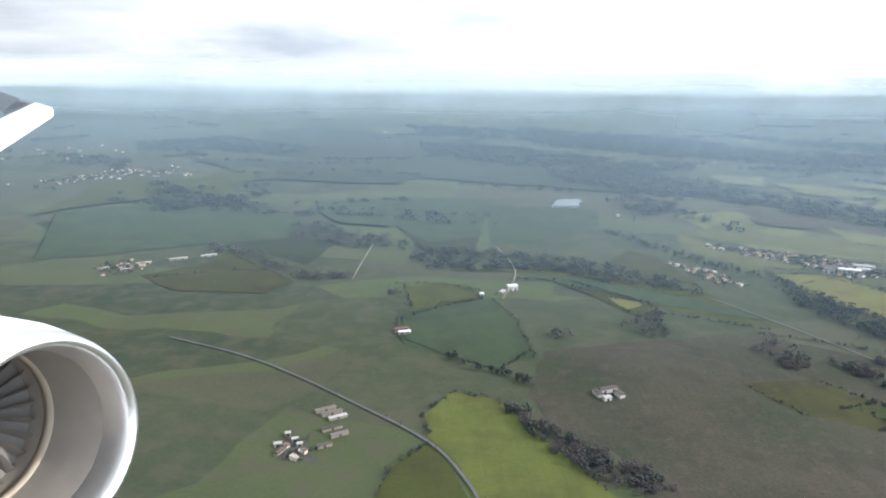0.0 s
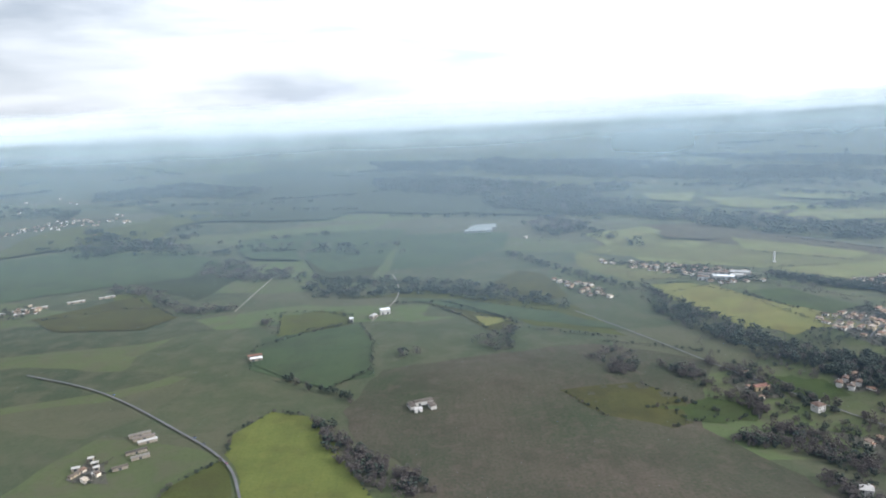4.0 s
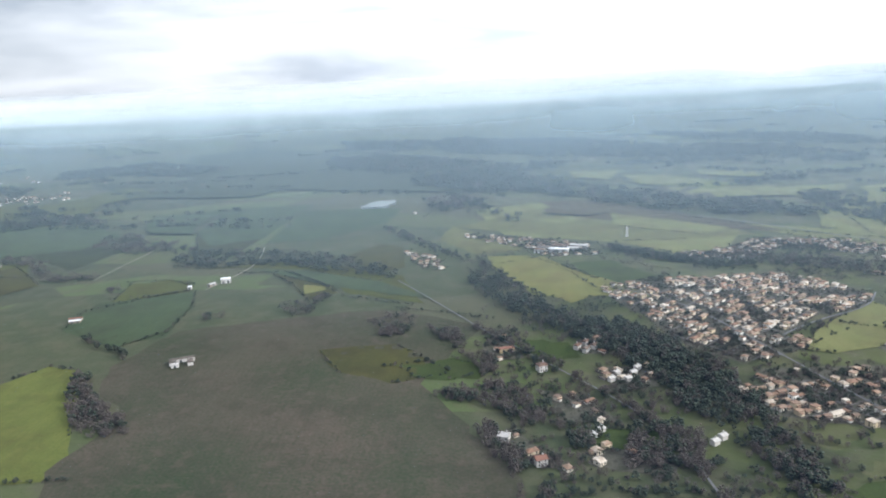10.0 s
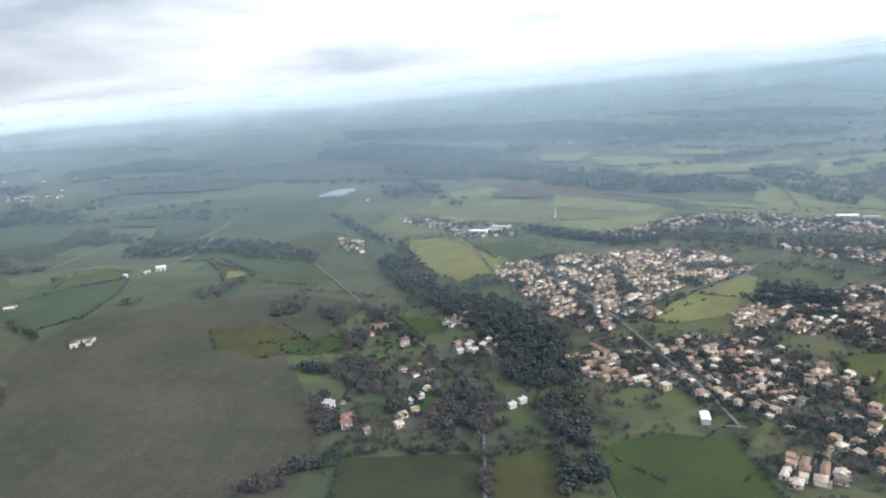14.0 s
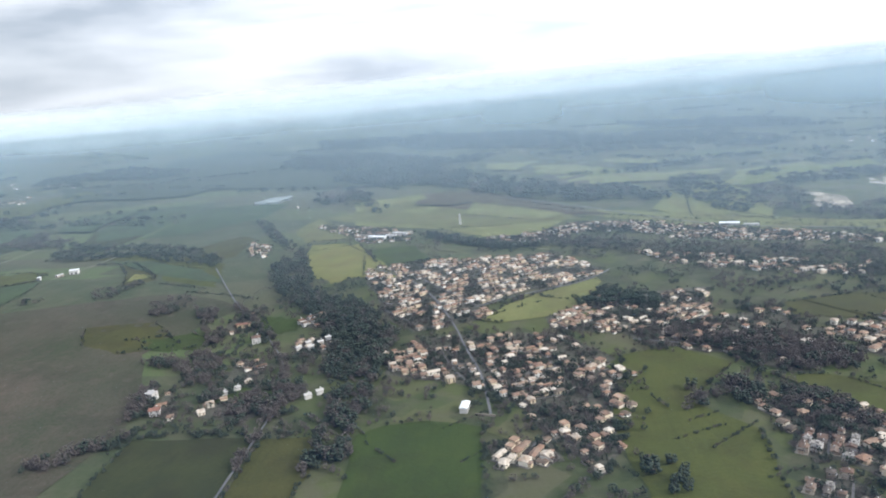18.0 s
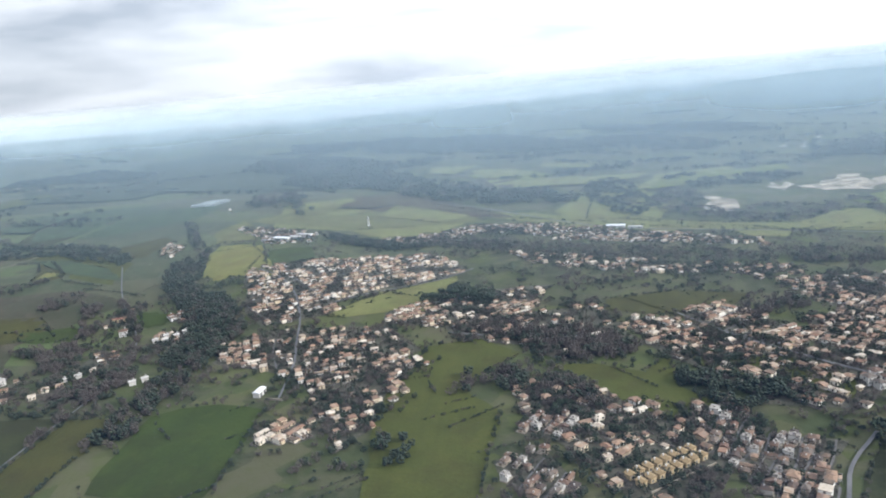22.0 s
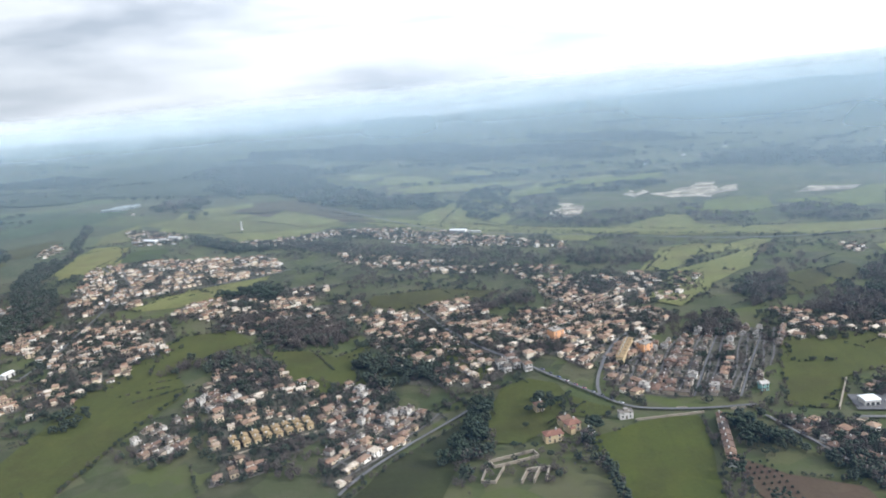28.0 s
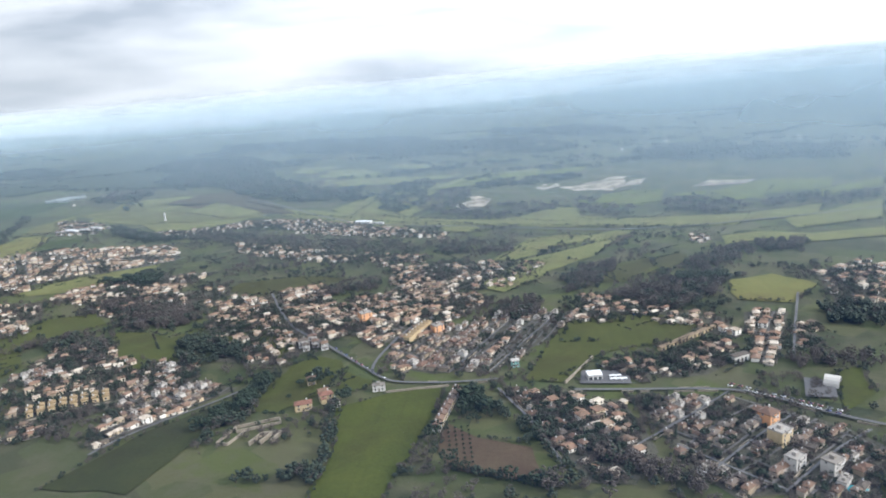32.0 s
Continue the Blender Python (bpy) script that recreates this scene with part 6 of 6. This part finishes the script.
def revolve(name, profile, mat, parent, n=56, shut=False):
    vs, fs = [], []
    for s, r in profile:
        for i in range(n):
            a = 2 * math.pi * i / n
            vs.append(lip_at - ahead * s + (side * math.cos(a) + upward * math.sin(a)) * r)
    for j in range(len(profile) - 1):
        for i in range(n):
            fs.append((j * n + i, j * n + (i + 1) % n, (j + 1) * n + (i + 1) % n, (j + 1) * n + i))
    if shut:
        fs.append(tuple(range((len(profile) - 1) * n, len(profile) * n)))
    return link_mesh(name, vs, fs, [mat], parent, smoothed=True)


nacelle = revolve("nacelle", [(0.30, 1.13), (0.7, 1.21), (1.3, 1.26), (2.4, 1.26), (3.4, 1.12), (3.42, 0.9)], PAINT, liner)
revolve("intake_lip", [(0.42, 0.90), (0.22, 0.92), (0.08, 0.96), (0.0, 1.01), (0.02, 1.05), (0.12, 1.09), (0.30, 1.131)], LIP, nacelle)
revolve("duct", [(0.42, 0.90), (0.9, 0.92), (1.75, 0.93)], DUCT, nacelle)
revolve("duct_ring", [(1.30, 0.922), (1.30, 0.905), (1.46, 0.905), (1.46, 0.928)], RING, nacelle)
revolve("fan_case", [(1.75, 0.93), (1.82, 0.3), (1.83, 0.0)], CASE, nacelle)
for i in range(28):
    a = 2 * math.pi * i / 28
    vs = []
    for back in (0.0, 0.012):
        for r, tw in ((0.24, 0.0), (0.58, 0.03), (0.92, 0.10)):
            for s, o in ((1.62, 0.0), (1.74, 0.11)):
                way_round = a + tw + o * (1.0 if r < 0.5 else 0.7)
                vs.append(lip_at - ahead * (s + back) + (side * math.cos(way_round) + upward * math.sin(way_round)) * r)
    link_mesh("blade", vs, [(0, 1, 3, 2), (2, 3, 5, 4), (6, 8, 9, 7), (8, 10, 11, 9), (0, 2, 8, 6), (2, 4, 10, 8), (1, 7, 9, 3), (3, 9, 11, 5), (0, 6, 7, 1), (4, 5, 11, 10)], [BLADE], nacelle)
spinner = revolve("spinner", [(1.28, 0.01), (1.34, 0.08), (1.48, 0.18), (1.66, 0.26)], BLADE, nacelle, 24)
vs, fs = [], []
for i in range(15):
    a = i * 0.33
    for w in (0.0, 0.05):
        s, r = 1.30 + 0.010 * i + w, 0.055 + 0.0085 * i + w * 0.6
        vs.append(lip_at - ahead * (s - 0.03) + (side * math.cos(a) + upward * math.sin(a)) * r)
    if i:
        fs.append((2 * i - 2, 2 * i, 2 * i + 1, 2 * i - 1))
link_mesh("swirl_mark", vs, fs, [WHITE_WALL], nacelle)


def panel(name, corners, thick, mat, parent):
    """A slab with rounded rims between four corners, thick downwards."""
    down = Vector((0, 0, -thick))
    mid = sum(corners, Vector()) / len(corners)
    n = len(corners)
    vs = [c for c in corners] + [mid.lerp(c, 1.008) + down * 0.5 for c in corners] + [c + down for c in corners]
    fs = [tuple(range(n)), tuple(range(3 * n - 1, 2 * n - 1, -1))]
    for ring in (0, n):
        fs += [(ring + i, ring + n + i, ring + n + (i + 1) % n, ring + (i + 1) % n) for i in range(n)]
    return link_mesh(name, vs, fs, [mat], parent)


wing = panel("wing", [from_first_view(92, 190, 16.5), from_first_view(62, 181, 18.0), from_first_view(-420, 412, 14.5), from_first_view(-420, 520, 12.0)], 0.22, PAINT, liner)
for u in (0.35, 0.5, 0.65):
    a, b = from_first_view(92, 188, 16.48).lerp(from_first_view(-420, 518, 11.98), u), from_first_view(62, 180, 18.0).lerp(from_first_view(-420, 411, 14.5), u)
    s = (from_first_view(92, 190, 16.5) - from_first_view(-420, 520, 12.0)).normalized() * 0.03
    lift = Vector((0, 0, 0.012))
    link_mesh("panel_seam", [a - s + lift, a + s + lift, b + s + lift, b - s + lift], [(0, 1, 2, 3)], [FIN], wing)
panel("wing_fence", [from_first_view(66, 183, 17.9), from_first_view(6, 197, 18.2), from_first_view(-17, 158, 18.3), from_first_view(-6, 160, 18.2), from_first_view(34, 174, 17.9)], 0.08, FIN, liner)


# ---------------------------------------------------------------- upright sheets standing in for haze
def haze_sheet_material(name, amount, tint, rise, full, high):
    """A bluish-white sheet standing in for haze: mostly clear, lit by sun and sky, fading out at the ground and higher
    up.
    """
    m = bpy.data.materials.new(name)
    m.use_nodes = True
    t = m.node_tree
    t.nodes.clear()
    tc = t.nodes.new("ShaderNodeTexCoord")
    sep = t.nodes.new("ShaderNodeSeparateXYZ")
    t.links.new(tc.outputs["Object"], sep.inputs[0])
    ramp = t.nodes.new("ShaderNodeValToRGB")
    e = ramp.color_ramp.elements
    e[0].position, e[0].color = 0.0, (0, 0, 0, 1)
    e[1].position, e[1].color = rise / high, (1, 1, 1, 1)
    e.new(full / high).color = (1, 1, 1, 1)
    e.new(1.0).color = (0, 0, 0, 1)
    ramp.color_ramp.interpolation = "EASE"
    span = t.nodes.new("ShaderNodeMapRange")
    span.inputs["From Min"].default_value, span.inputs["From Max"].default_value = 0.0, high
    t.links.new(sep.outputs["Z"], span.inputs["Value"])
    t.links.new(span.outputs["Result"], ramp.inputs["Fac"])
    drift = t.nodes.new("ShaderNodeTexNoise")
    drift.inputs["Scale"].default_value, drift.inputs["Detail"].default_value = 0.0022, 3.0
    t.links.new(tc.outputs["Object"], drift.inputs["Vector"])
    level = t.nodes.new("ShaderNodeMapRange")
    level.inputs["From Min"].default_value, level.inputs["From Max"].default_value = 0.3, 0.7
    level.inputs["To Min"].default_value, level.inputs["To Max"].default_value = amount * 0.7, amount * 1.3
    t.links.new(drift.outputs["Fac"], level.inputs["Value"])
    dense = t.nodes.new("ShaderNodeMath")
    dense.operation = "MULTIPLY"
    # denser towards +X: the brighter haze on the sun's side is put into opacity
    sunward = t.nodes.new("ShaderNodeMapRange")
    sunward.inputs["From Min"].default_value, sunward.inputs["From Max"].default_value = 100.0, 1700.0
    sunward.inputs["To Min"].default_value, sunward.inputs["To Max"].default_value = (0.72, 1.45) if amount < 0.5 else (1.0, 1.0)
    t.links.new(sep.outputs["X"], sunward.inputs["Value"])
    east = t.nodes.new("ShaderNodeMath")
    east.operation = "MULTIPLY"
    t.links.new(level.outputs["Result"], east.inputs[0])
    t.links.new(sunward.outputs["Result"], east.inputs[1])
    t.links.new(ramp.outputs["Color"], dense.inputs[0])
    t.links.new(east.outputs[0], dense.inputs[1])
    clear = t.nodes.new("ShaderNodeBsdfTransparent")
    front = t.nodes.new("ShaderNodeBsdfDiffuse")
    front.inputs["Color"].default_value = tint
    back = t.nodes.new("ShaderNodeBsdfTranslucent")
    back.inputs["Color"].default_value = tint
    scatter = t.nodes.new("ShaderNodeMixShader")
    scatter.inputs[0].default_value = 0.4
    t.links.new(front.outputs[0], scatter.inputs[1])
    t.links.new(back.outputs[0], scatter.inputs[2])
    mix = t.nodes.new("ShaderNodeMixShader")
    t.links.new(dense.outputs[0], mix.inputs[0])
    t.links.new(clear.outputs[0], mix.inputs[1])
    t.links.new(scatter.outputs[0], mix.inputs[2])
    out = t.nodes.new("ShaderNodeOutputMaterial")
    t.links.new(mix.outputs[0], out.inputs["Surface"])
    return m


# the 60 m sheet is added beside the flight path to tint everything blue
BLUE_VEIL, THIN, PALE = (0.10, 0.28, 0.70, 1), (0.46, 0.60, 0.71, 1), (0.88, 0.94, 0.97, 1)
for dist, amount, tint, rise, full, high in ((60, 0.022, BLUE_VEIL, 80, 200, 400), (530, 0.15, THIN, 110, 120, 260), (780, 0.22, THIN, 100, 120, 240), (1190, 0.27, THIN, 95, 120, 230), (1750, 0.32, (0.46, 0.63, 0.77, 1), 95, 120, 220), (2700, 0.52, (0.70, 0.82, 0.89, 1), 100, 125, 220), (4400, 0.96, PALE, 100, 165, 270)):
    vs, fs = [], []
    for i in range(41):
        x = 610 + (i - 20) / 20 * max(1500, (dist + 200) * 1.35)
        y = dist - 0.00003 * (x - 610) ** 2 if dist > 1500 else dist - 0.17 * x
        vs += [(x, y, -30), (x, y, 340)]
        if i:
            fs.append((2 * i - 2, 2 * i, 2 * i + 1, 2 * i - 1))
    tagged(link_mesh("haze", vs, fs, [haze_sheet_material("haze_%d" % dist, amount, tint, rise, full, high)], smoothed=True), "upright tinted sheet standing in for haze", "haze", kind="structure")
